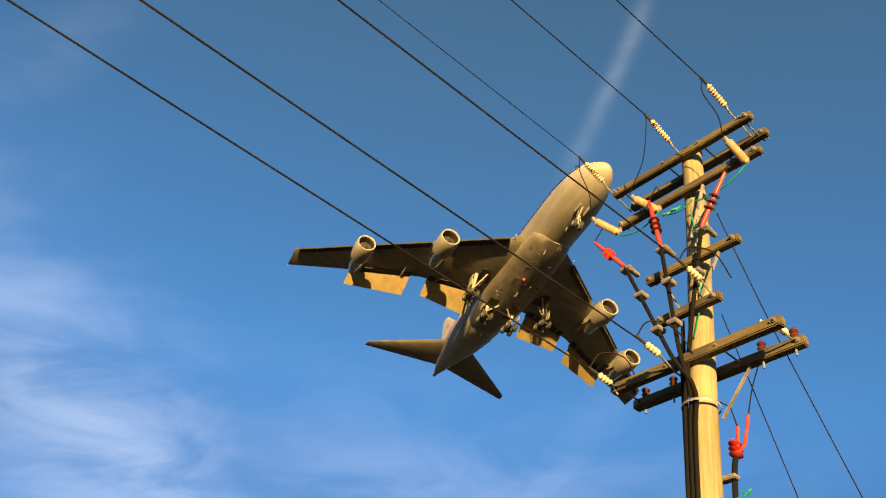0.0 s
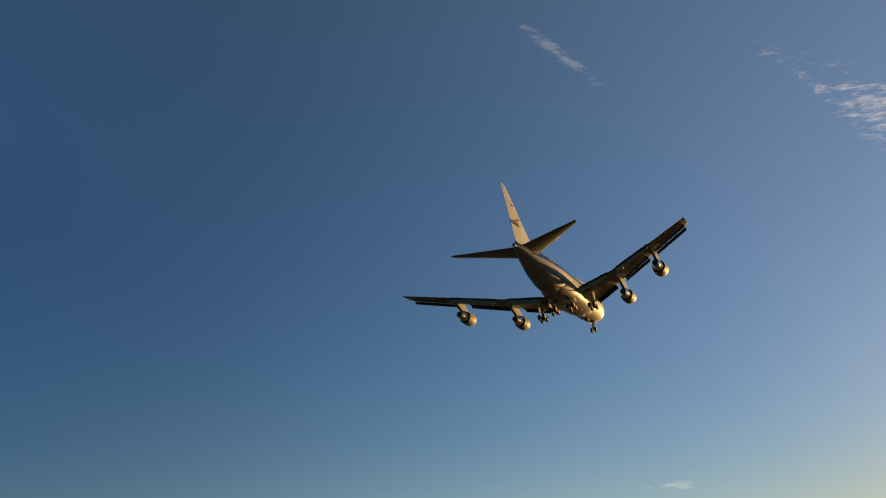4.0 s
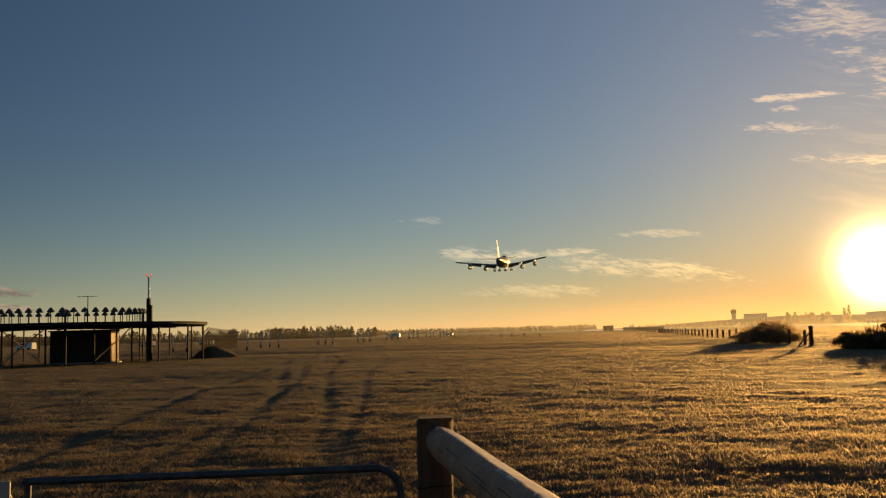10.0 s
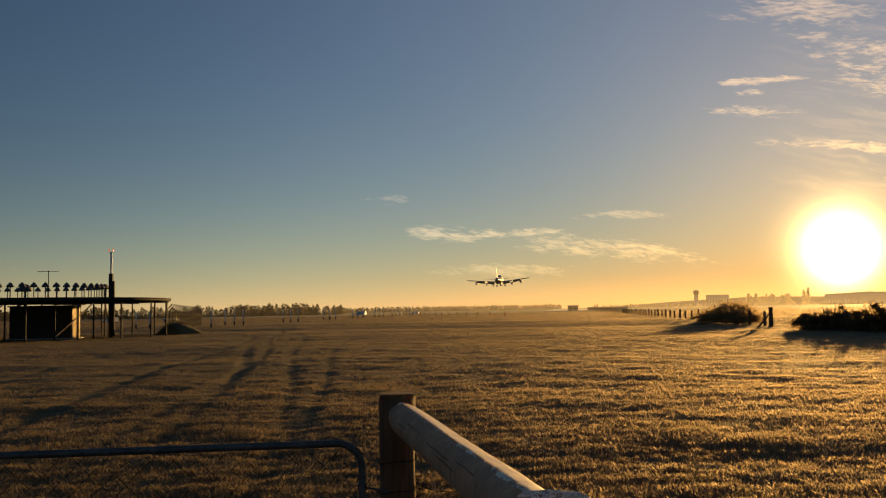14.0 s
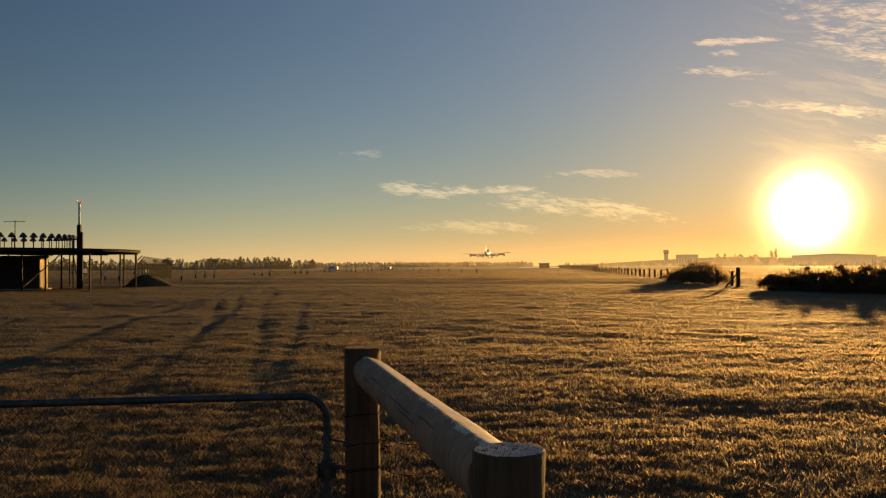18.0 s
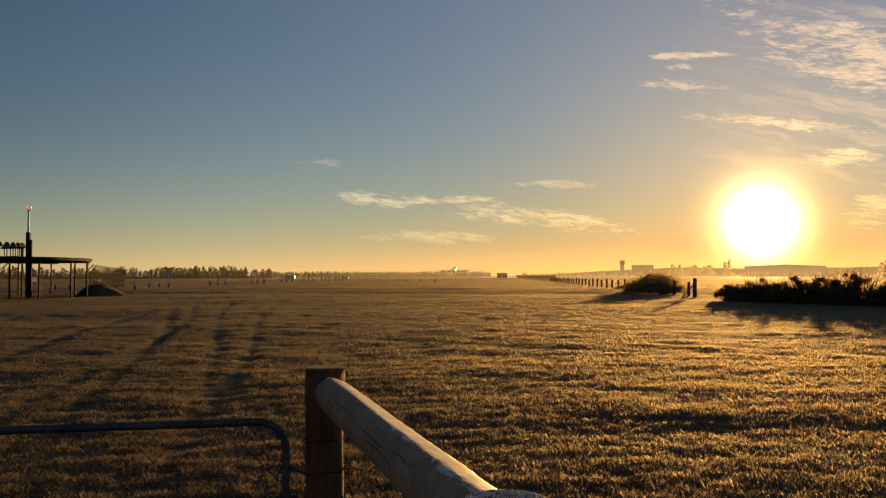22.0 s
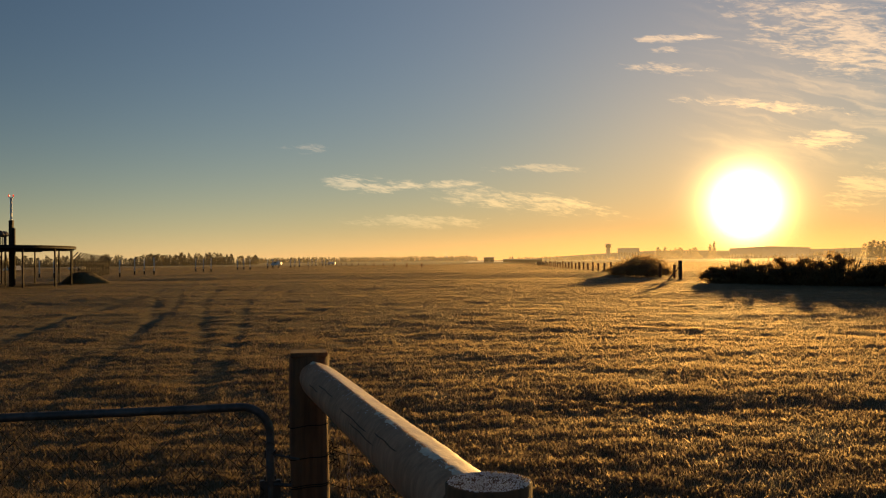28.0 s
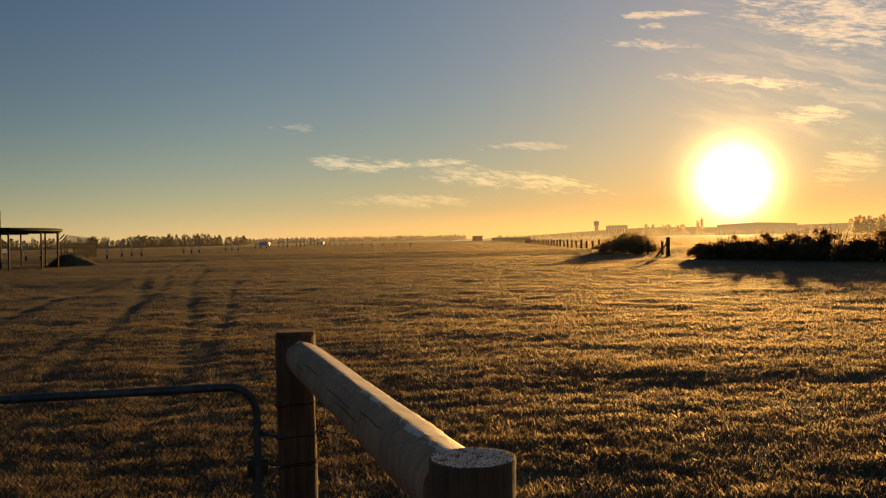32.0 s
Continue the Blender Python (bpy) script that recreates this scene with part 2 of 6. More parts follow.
def material(name, dark, light, rough=0.7, metal=0.0, grain=30.0, stain=1.5, bump=0.0, stretch=(1, 1, 1), clear=0.0, glow=None, spread=(0.35, 0.65)):
    """A surface between two colours at two scales, in metres, with fine relief."""
    m = bpy.data.materials.new(name)
    m.use_nodes = True
    net = Net(m.node_tree)
    b = m.node_tree.nodes["Principled BSDF"]
    where = net.node("ShaderNodeTexCoord").outputs["Object"]
    scaled = net.node("ShaderNodeVectorMath", operation="MULTIPLY")
    net.put(scaled.inputs[0], where)
    scaled.inputs[1].default_value = stretch
    fine = net.noise(scaled.outputs[0], grain, 6.0, 0.6)
    broad = net.noise(where, stain, 4.0, 0.55)
    blend = net.ramp(net.math("ADD", net.math("MULTIPLY", fine, 0.5), net.math("MULTIPLY", broad, 0.5)), *spread)
    net.put(b.inputs["Base Color"], net.mix(blend, (*dark, 1.0), (*light, 1.0)))
    net.put(b.inputs["Roughness"], net.ramp(broad, 0.2, 0.8, max(rough - 0.1, 0.02), min(rough + 0.1, 1.0)))
    b.inputs["Metallic"].default_value = metal
    b.inputs["Coat Weight"].default_value = clear
    if bump:
        n = net.node("ShaderNodeBump")
        n.inputs["Strength"].default_value = 0.6
        n.inputs["Distance"].default_value = bump
        net.put(n.inputs["Height"], fine)
        net.put(b.inputs["Normal"], n.outputs[0])
    if glow:
        b.inputs["Emission Color"].default_value = (*glow[:3], 1.0)
        b.inputs["Emission Strength"].default_value = glow[3]
    return m


def leafy(name, dark, light, through_light, rough=0.6, gloss=0.04, forward=0.0):
    """Leaves and blades: they let part of the light through; each piece differs a little."""
    m = bpy.data.materials.new(name)
    m.use_nodes = True
    net = Net(m.node_tree)
    m.node_tree.nodes.remove(m.node_tree.nodes["Principled BSDF"])
    rnd = net.node("ShaderNodeNewGeometry").outputs["Random Per Island"]
    where = net.node("ShaderNodeTexCoord").outputs["Object"]
    patch = net.noise(where, 0.6, 4.0, 0.6)
    fac = net.math("ADD", net.math("MULTIPLY", rnd, 0.6), net.math("MULTIPLY", patch, 0.5), clamp=True)
    colour = net.mix(fac, (*dark, 1.0), (*light, 1.0))
    d, tr, gl = net.node("ShaderNodeBsdfDiffuse"), net.node("ShaderNodeBsdfTranslucent"), net.node("ShaderNodeBsdfGlossy")
    net.put(d.inputs[0], colour)
    net.put(tr.inputs[0], colour)
    gl.inputs["Roughness"].default_value = rough
    gl.inputs[0].default_value = (0.95, 0.82, 0.62, 1)
    last = d
    shares = [(through_light, tr), (gloss, gl)]
    if forward:
        rf = net.node("ShaderNodeBsdfRefraction")
        net.put(rf.inputs[0], net.mix(0.4, colour, (1.0, 0.83, 0.62, 1.0)))
        rf.inputs["Roughness"].default_value = 0.82
        rf.inputs["IOR"].default_value = 1.45
        shares.insert(1, (forward, rf))
    for share, other in shares:
        mixer = net.node("ShaderNodeMixShader")
        mixer.inputs[0].default_value = share
        net.put(mixer.inputs[1], last.outputs[0])
        net.put(mixer.inputs[2], other.outputs[0])
        last = mixer
    b = last
    net.put(m.node_tree.nodes["Material Output"].inputs[0], b.outputs[0])
    return m


M_SKIN_LOW = material("aircraft_grey_paint", (0.25, 0.238, 0.2), (0.35, 0.333, 0.285), 0.58, grain=0.9, stain=0.25, stretch=(1, 0.15, 1))
M_SKIN_UP = material("aircraft_white_paint", (0.36, 0.358, 0.352), (0.45, 0.448, 0.44), 0.7, grain=1.5, stain=0.3)
M_WING = material("aircraft_wing_grey", (0.16, 0.15, 0.125), (0.26, 0.243, 0.21), 0.4, grain=1.2, stain=0.3, stretch=(0.3, 1, 1))
for duller in (M_SKIN_LOW, M_WING):
    duller.node_tree.nodes["Principled BSDF"].inputs["Specular IOR Level"].default_value = 0.15
M_BLUE = material("aircraft_blue_stripe", (0.01, 0.03, 0.12), (0.015, 0.045, 0.18), 0.35, grain=3)
M_RED = material("red_paint", (0.45, 0.02, 0.02), (0.55, 0.04, 0.03), 0.4, grain=8)
M_DARKMETAL = material("dark_bare_metal", (0.035, 0.032, 0.03), (0.085, 0.078, 0.07), 0.45, 0.5, grain=6)
M_METAL = material("bare_aluminium", (0.45, 0.44, 0.42), (0.62, 0.6, 0.58), 0.25, 0.9, grain=4)
M_TYRE = material("black_rubber", (0.012, 0.012, 0.012), (0.03, 0.03, 0.03), 0.75, grain=20)
M_WELL = material("shadowed_well", (0.02, 0.02, 0.02), (0.05, 0.045, 0.04), 0.7, grain=4)
M_GLASS = material("dark_window_glass", (0.01, 0.012, 0.015), (0.02, 0.022, 0.026), 0.08, grain=3)
M_PIPE = material("dull_gate_pipe", (0.05, 0.05, 0.05), (0.12, 0.115, 0.11), 0.5, 0.3, grain=25, stain=4)
M_LAMP = material("lamp_glass", (0.3, 0.27, 0.2), (0.4, 0.36, 0.28), 0.2, glow=(1.0, 0.72, 0.35, 0.3))
M_LAMP_RED = material("red_lamp_glass", (0.5, 0.02, 0.01), (0.6, 0.03, 0.02), 0.2, glow=(1.0, 0.08, 0.04, 0.8))
M_POLE = material("treated_pine_pole", (0.14, 0.118, 0.06), (0.28, 0.24, 0.135), 0.8, grain=35, stain=1.2, bump=0.004, stretch=(1, 1, 0.05))
M_ARM = material("weathered_hardwood_arm", (0.044, 0.036, 0.019), (0.12, 0.096, 0.046), 0.85, grain=40, stain=2.0, bump=0.004, stretch=(0.06, 1, 1))
M_CABLE = material("black_cable", (0.005, 0.005, 0.005), (0.009, 0.009, 0.009), 0.9, grain=0.6)
M_WIRE = material("weathered_wire", (0.007, 0.007, 0.007), (0.014, 0.013, 0.013), 0.9, 0.0, grain=0.6)
for plain in (M_CABLE, M_WIRE):
    plain.node_tree.nodes["Principled BSDF"].inputs["Specular IOR Level"].default_value = 0.08
M_PORCELAIN = material("cream_porcelain", (0.36, 0.3, 0.2), (0.52, 0.45, 0.32), 0.35, grain=12)
M_BUSHING = material("tan_composite", (0.28, 0.19, 0.1), (0.4, 0.28, 0.16), 0.5, grain=12)
M_BROWN_GLAZE = material("brown_glaze", (0.05, 0.015, 0.01), (0.1, 0.03, 0.02), 0.25, grain=10)
M_RED_SLEEVE = material("red_polymer_sleeve", (0.36, 0.022, 0.016), (0.52, 0.05, 0.03), 0.45, grain=12)
M_GREEN_TAPE = material("green_earth_wire", (0.0, 0.16, 0.09), (0.01, 0.28, 0.15), 0.5, grain=12)
M_GALV = material("galvanised_steel", (0.2, 0.19, 0.18), (0.34, 0.32, 0.3), 0.5, 0.5, grain=25, stain=4)
M_POST = material("old_round_fence_wood", (0.07, 0.032, 0.014), (0.19, 0.09, 0.04), 0.85, grain=45, stain=3, bump=0.006, stretch=(1, 1, 0.06))
M_RAIL = material("pale_peeled_rail_wood", (0.33, 0.165, 0.093), (0.57, 0.31, 0.19), 0.8, grain=40, stain=3, bump=0.006, stretch=(1, 0.05, 1))
M_FROST = material("frost", (0.62, 0.62, 0.63), (0.88, 0.88, 0.9), 0.6, grain=160, stain=20, bump=0.003)
M_FLAP = material("aircraft_flap_paint", (0.17, 0.135, 0.06), (0.24, 0.19, 0.085), 0.85, grain=1.2, stain=0.4)
M_HUT = material("dark_board_cladding", (0.03, 0.022, 0.015), (0.07, 0.05, 0.035), 0.8, grain=10, stain=0.6)
M_SIDING = material("pale_board_cladding", (0.4, 0.3, 0.17), (0.55, 0.42, 0.25), 0.75, grain=10, stain=0.6)
M_STEEL_DARK = material("dark_painted_steel", (0.012, 0.011, 0.01), (0.03, 0.026, 0.022), 0.9, 0.0, grain=8)
M_ANTENNA = material("grey_antenna_radome", (0.05, 0.05, 0.05), (0.1, 0.1, 0.1), 0.7, grain=6)
M_WHITE = material("white_paint", (0.7, 0.68, 0.62), (0.82, 0.8, 0.75), 0.5, grain=8)
M_CONCRETE = material("pale_concrete", (0.4, 0.37, 0.33), (0.55, 0.51, 0.45), 0.85, grain=2, stain=0.05)
M_SHED = material("grey_sheet_metal", (0.38, 0.35, 0.31), (0.52, 0.48, 0.43), 0.5, 0.3, grain=1, stain=0.05)
M_GRASS = leafy("frosted_pasture_grass", (0.062, 0.048, 0.026), (0.215, 0.172, 0.13), 0.5, 0.6, 0.05, 0.15)
M_LEAF = leafy("bush_leaves", (0.12, 0.074, 0.032), (0.27, 0.17, 0.076), 0.68, 0.6, 0.03, 0.06)
M_FAIRING = material("aircraft_worn_belly_paint", (0.15, 0.138, 0.115), (0.25, 0.235, 0.2), 0.5, grain=1.6, stain=0.5, stretch=(1, 0.2, 1))
M_PINE = leafy("dark_conifer", (0.05, 0.045, 0.025), (0.12, 0.105, 0.055), 0.5, 0.6, 0.04, 0.08)
# frosted wood of the rail's lit strip, low sunlight mixed into the colour
M_SUNNY = material("frosted_sunlit_wood", (0.5, 0.4, 0.28), (0.78, 0.66, 0.5), 0.42, grain=60, stain=9, bump=0.004)
# back of the leading-edge flaps: their shade is given as a dark colour
M_KRUEGER = material("aircraft_shaded_flap_back", (0.03, 0.03, 0.033), (0.07, 0.068, 0.07), 0.5, grain=3)
M_DEW = material("dew", (0.95, 0.95, 0.95), (1.0, 1.0, 1.0), 0.05, grain=50)
M_DEW.node_tree.nodes["Principled BSDF"].inputs["Transmission Weight"].default_value = 1.0
M_DEW.node_tree.nodes["Principled BSDF"].inputs["IOR"].default_value = 1.33
M_BARK = material("bark", (0.03, 0.022, 0.015), (0.09, 0.065, 0.045), 0.9, grain=10, stain=1)


def ground_material():
    m = bpy.data.materials.new("pasture_soil_and_turf")
    m.use_nodes = True
    net = Net(m.node_tree)
    b = m.node_tree.nodes["Principled BSDF"]
    where = net.node("ShaderNodeTexCoord").outputs["Object"]
    fine = net.noise(where, 22.0, 6.0, 0.7)
    mid = net.noise(where, 1.3, 5.0, 0.6)
    broad = net.noise(where, 0.04, 5.0, 0.6)
    fac = net.math("ADD", net.math("ADD", net.math("MULTIPLY", fine, 0.45), net.math("MULTIPLY", mid, 0.3)), net.math("MULTIPLY", broad, 0.3))
    net.put(b.inputs["Base Color"], net.mix(net.ramp(fac, 0.35, 0.7), (0.05, 0.04, 0.017, 1), (0.16, 0.12, 0.056, 1)))
    b.inputs["Roughness"].default_value = 0.85
    b.inputs["Specular IOR Level"].default_value = 0.2
    n = net.node("ShaderNodeBump")
    n.inputs["Strength"].default_value = 0.5
    n.inputs["Distance"].default_value = 0.04
    net.put(n.inputs["Height"], net.math("ADD", fine, net.math("MULTIPLY", mid, 2.0)))
    net.put(b.inputs["Normal"], n.outputs[0])
    return m


M_GROUND = ground_material()

# ---- mesh helpers ----


def part(name, bm, mat, parent=None, label="", smooth=True):
    """Links a bmesh as one mesh object, under a thing or a part."""
    me = bpy.data.meshes.new(name)
    bm.normal_update()
    bm.to_mesh(me)
    bm.free()
    me.materials.append(mat)
    if smooth:
        me.polygons.foreach_set("use_smooth", [True] * len(me.polygons))
        me.set_sharp_from_angle(angle=radians(38))
    ob = new(name, me)
    if parent:
        ob.parent = parent
    if label:
        ob["label"] = label
    return ob


def again(ob, m, parent=None):
    """Another object on the same mesh."""
    o = new(ob.name.split(".")[0], ob.data)
    o.parent = parent if parent else ob.parent
    o.matrix_local = m
    if "label" in ob:
        o["label"] = ob["label"]
    return o


def empty(name, at=(0, 0, 0), m=None):
    ob = new(name)
    ob.matrix_basis = m if m else pose(*at)
    return ob


def box(bm, cx, cy, cz, sx, sy, sz, m=None, bevel=0.0):
    made = bmesh.ops.create_cube(bm, size=1.0, matrix=(m or Matrix()) @ Matrix.Translation((cx, cy, cz)) @ Matrix.Diagonal((sx, sy, sz, 1)))["verts"]
    if bevel:
        edges = list({e for v in made for e in v.link_edges})
        bmesh.ops.bevel(bm, geom=edges, offset=bevel, segments=2, affect="EDGES")
    return bm


def loft(bm, rings, cap=True, closed=True):
    """Skins rings of points (all of one length)."""
    rows = [[bm.verts.new(p) for p in ring] for ring in rings]
    n = len(rows[0])
    for a, b in zip(rows, rows[1:]):
        for i in range(n if closed else n - 1):
            j = (i + 1) % n
            bm.faces.new((a[i], a[j], b[j], b[i]))
    if cap and closed:
        bm.faces.new(rows[0][::-1])
        bm.faces.new(rows[-1])
    bmesh.ops.recalc_face_normals(bm, faces=bm.faces[:])
    return bm


def tube(bm, points, radius, sides=8, cap=True):
    """A round bar along points; radius may be a list."""
    pts = [Vector(p) for p in points]
    radii = radius if isinstance(radius, (list, tuple)) else [radius] * len(pts)
    rings = []
    side = None
    for i, p in enumerate(pts):
        d = (pts[min(i + 1, len(pts) - 1)] - pts[max(i - 1, 0)]).normalized()
        if side is None:
            side = d.orthogonal().normalized()
        else:
            side = (side - d * side.dot(d)).normalized()
        other = d.cross(side)
        rings.append([p + (side * math.cos(k * 2 * math.pi / sides) + other * math.sin(k * 2 * math.pi / sides)) * radii[i] for k in range(sides)])
    return loft(bm, rings, cap)


def lathe(bm, profile, sides=16, m=None, cap=True):
    """Turns (radius, height) pairs about z."""
    m = m or Matrix()
    return loft(bm, [[m @ Vector((r * math.cos(k * 2 * math.pi / sides), r * math.sin(k * 2 * math.pi / sides), h)) for k in range(sides)] for r, h in profile], cap)


def curved(points, n=5):
    """A smooth run through points."""
    p = [Vector(q) for q in points]
    run = []
    for i in range(len(p) - 1):
        a, b, c, d = p[max(i - 1, 0)], p[i], p[i + 1], p[min(i + 2, len(p) - 1)]
        for k in range(n):
            t = k / n
            run.append(0.5 * (2 * b + (c - a) * t + (2 * a - 5 * b + 4 * c - d) * t * t + (3 * b - a - 3 * c + d) * t ** 3))
    return run + [p[-1]]


def sag(a, b, drop, n=14):
    a, b = Vector(a), Vector(b)
    return [a.lerp(b, i / n) - Vector((0, 0, drop * 4 * (i / n) * (1 - i / n))) for i in range(n + 1)]


def along(a, b):
    """The pose at a whose z runs to b."""
    d = Vector(b) - Vector(a)
    return Matrix.Translation(a) @ d.to_track_quat("Z", "Y").to_matrix().to_4x4()


def soup(name, verts, faces, mat, kind="stuff", label="", category=""):
    """One large mesh from arrays: verts (n, 3), faces (m, 3)."""
    me = bpy.data.meshes.new(name)
    me.vertices.add(len(verts))
    me.vertices.foreach_set("co", np.asarray(verts, dtype=np.float32).ravel())
    k = faces.shape[1]
    me.loops.add(faces.size)
    me.loops.foreach_set("vertex_index", faces.astype(np.int32).ravel())
    me.polygons.add(len(faces))
    me.polygons.foreach_set("loop_start", np.arange(0, faces.size, k, dtype=np.int32))
    me.update()
    me.validate()
    me.materials.append(mat)
    ob = new(name, me)
    return tagged(ob, label, category, kind=kind) if kind or label else ob

# ---- ground ----
FENCE = lambda y: 28.7 + 0.111 * (y - 115)         # the long fence, x at y
RUTS = ((-0.5, -0.189), (-2.05, -0.189), (-3.06, -0.168), (-4.6, -0.168), (-0.74, -0.132), (-8.2, -0.2), (-6.0, -0.15))


def lumps(x, y, seed, size):
    """Smooth noise on arrays, from a few turned waves."""
    rng = np.random.RandomState(seed)
    total = np.zeros_like(x)
    for i in range(9):
        a, p, k = rng.uniform(0, 2 * math.pi), rng.uniform(0, 6.28), rng.uniform(0.6, 1.7) * 2 * math.pi / size
        total += np.sin(k * (x * math.cos(a) + y * math.sin(a)) + p + 1.3 * np.sin(0.37 * k * (x * math.sin(a) - y * math.cos(a)) + p * 2))
    return total / 9


def relief(x, y):
    """Height of the turf: hummocks, clumps and old wheel tracks."""
    d = np.hypot(x, y)
    near = np.exp(-d / 90)
    z = 0.028 * lumps(x * 0.5, y, 1, 3.1) + 0.034 * lumps(x * 0.6, y * 1.5, 2, 1.1) * near + 0.1 * lumps(x * 0.7, y, 3, 14.0) + 0.045 * lumps(x * 0.5, y, 8, 6.5) + 0.05 * lumps(x * 0.8, y, 9, 1.8) * np.clip((d - 8) / 14, 0, 1) * np.exp(-d / 130) + 0.022 * lumps(x, y, 4, 0.4) * near
    z += 0.16 * np.exp(-((y - 118 + 0.3 * x) / 9) ** 2) - 0.2 * np.exp(-((y - 92 + 0.25 * x) / 7) ** 2)
    z += 0.022 * np.sin(y * 2.1 + 0.35 * x + 2.0 * np.sin(x * 0.21)) * lumps(x, y, 5, 9.0) * near
    for x0, slope in RUTS:
        off = x - x0 - slope * y - (0.3 * np.sin(y * 0.13 + x0) + 0.5 * np.sin(y * 0.05 + 2 * x0))
        z -= 0.024 * np.exp(-(off / 0.2) ** 2) * np.clip(0.85 + 0.7 * lumps(x, y, 6, 2.0), 0, 1.2) * np.clip((y - 7) / 9, 0, 1) * np.clip((110 - y) / 40, 0, 1)
    return z * np.clip((d - 1.0) / 4, 0.25, 1) * np.clip((900 - d) / 600, 0, 1)


def worn(x, y):
    """How far the turf stands up: short where wheels have pressed it."""
    k = np.ones_like(x)
    for x0, slope in RUTS:
        off = x - x0 - slope * y - (0.3 * np.sin(y * 0.13 + x0) + 0.5 * np.sin(y * 0.05 + 2 * x0))
        k -= 0.6 * np.exp(-(off / 0.24) ** 2) * np.clip(0.7 + 0.7 * lumps(x, y, 6, 5.0), 0, 1.2) * np.clip((y - 7) / 9, 0, 1)
    return np.clip(k, 0.3, 1)


def build_ground():
    angles = np.radians(np.concatenate([np.arange(-48, 52, 0.2), np.arange(52, 312, 1.5)]))
    radii = np.concatenate([[0.05, 0.4], 0.8 * 1.0185 ** np.arange(0, 160), 15.03 * 1.009 ** np.arange(0, 222), 110.0 * 1.0185 ** np.arange(0, 206)])
    a, r = np.meshgrid(angles, radii)
    x, y = r * np.sin(a), r * np.cos(a)
    z = relief(x, y)
    n, k = len(radii), len(angles)
    i = np.arange(n - 1)[:, None] * k
    j = np.arange(k)[None, :]
    j2 = (j + 1) % k
    faces = np.stack([i + j, i + k + j, i + k + j2, i + j2], -1).reshape(-1, 4)
    ob = soup("ground", np.stack([x, y, z], -1).reshape(-1, 3), faces, M_GROUND, "structure", "rough frosted pasture turf with old wheel tracks", "ground")
    ob.data.polygons.foreach_set("use_smooth", [True] * len(ob.data.polygons))


def blades(seed, n, d0, d1, bend, a0=-42, a1=44):
    """Blade corners between two distances: bent quads near by, single triangles further off."""
    rng = np.random.RandomState(seed)
    d = d0 + (d1 - d0) * (1 - np.sqrt(1 - rng.rand(n))) if bend else d0 * (d1 / d0) ** (rng.rand(n) ** 0.9)
    a = np.radians(rng.uniform(a0, a1, n) + rng.normal(0, 5, n))
    x, y = d * np.sin(a), d * np.cos(a)
    clump = lumps(x, y, 11, 0.5) + 0.8 * lumps(x, y, 12, 2.2) + np.clip(d / 22, 0, 1.3) * (1.0 * lumps(x * 0.7, y, 13, 1.7) + 0.7 * lumps(x * 0.4, y, 14, 5.0))
    keep = clump + rng.normal(0, 0.4, n) > -0.45
    x, y, d, clump = x[keep], y[keep], d[keep], clump[keep]
    n = len(x)
    z = relief(x, y)
    tall = (0.016 + 0.028 * rng.rand(n)) * (1 + 0.4 * np.clip(clump, -0.6, 1)) * worn(x, y) * (1 + np.minimum(d, 250) / 110)
    wide = (0.0013 + 0.0013 * rng.rand(n)) * (1 + d / 12)
    turn = rng.uniform(0, 2 * math.pi, n)
    lean = rng.uniform(0.1, 0.9, n) * tall
    way2 = rng.uniform(0, 2 * math.pi, n)
    cx, sx = np.cos(turn) * wide, np.sin(turn) * wide
    lx, ly = np.cos(way2) * lean, np.sin(way2) * lean
    low = z - 0.01
    corners = [np.stack([x - cx, y - sx, low], -1), np.stack([x + cx, y + sx, low], -1)]
    if bend:
        corners.append(np.stack([x + 0.35 * lx + cx * 0.8, y + 0.35 * ly + sx * 0.8, z + tall * 0.6], -1))
    corners.append(np.stack([x + lx, y + ly, z + tall], -1))
    return np.stack(corners, 1).reshape(-1, 3), n


def build_grass():
    """Blades over the near field, thinner with distance."""
    near, ring = blades(7, 500000, 1.2, 26, True), blades(9, 110000, 0.1, 14, True, -180, 180)
    far, rest = blades(8, 1050000, 7, 380, False), blades(10, 70000, 12, 110, False, 44, 318)
    v1, n1 = np.concatenate([near[0], ring[0]]), near[1] + ring[1]
    v2, n2 = np.concatenate([far[0], rest[0]]), far[1] + rest[1]
    f1 = np.arange(n1)[:, None] * 4
    f2 = np.arange(n2)[:, None] * 3 + len(v1)
    faces = np.concatenate([f1 + np.array([[0, 1, 2]]), f1 + np.array([[0, 2, 3]]), f2 + np.array([[0, 1, 2]])])
    soup("grass", np.concatenate([v1, v2]), faces, M_GRASS, "stuff", "short frosted pasture grass glowing against the low sun", "grass")


build_ground()
build_grass()

# ---- the airliner; nose tip at its origin, y ahead, x to its right ----


def body_ring(y, w, zb, zt, zc, n=48):
    ring = []
    for k in range(n):
        a = 2 * math.pi * k / n
        s, c = math.sin(a), math.cos(a)
        if c >= 0:
            top = zt - zc
            hump = max(0.0, (top - w * 1.0) / max(w, 0.01))
            x = w * s * (1 - 0.28 * min(hump, 0.8) * c ** 1.5)
            ring.append((x, y, zc + top * c))
        else:
            ring.append((w * s, y, zc + (zc - zb) * c))
    return ring


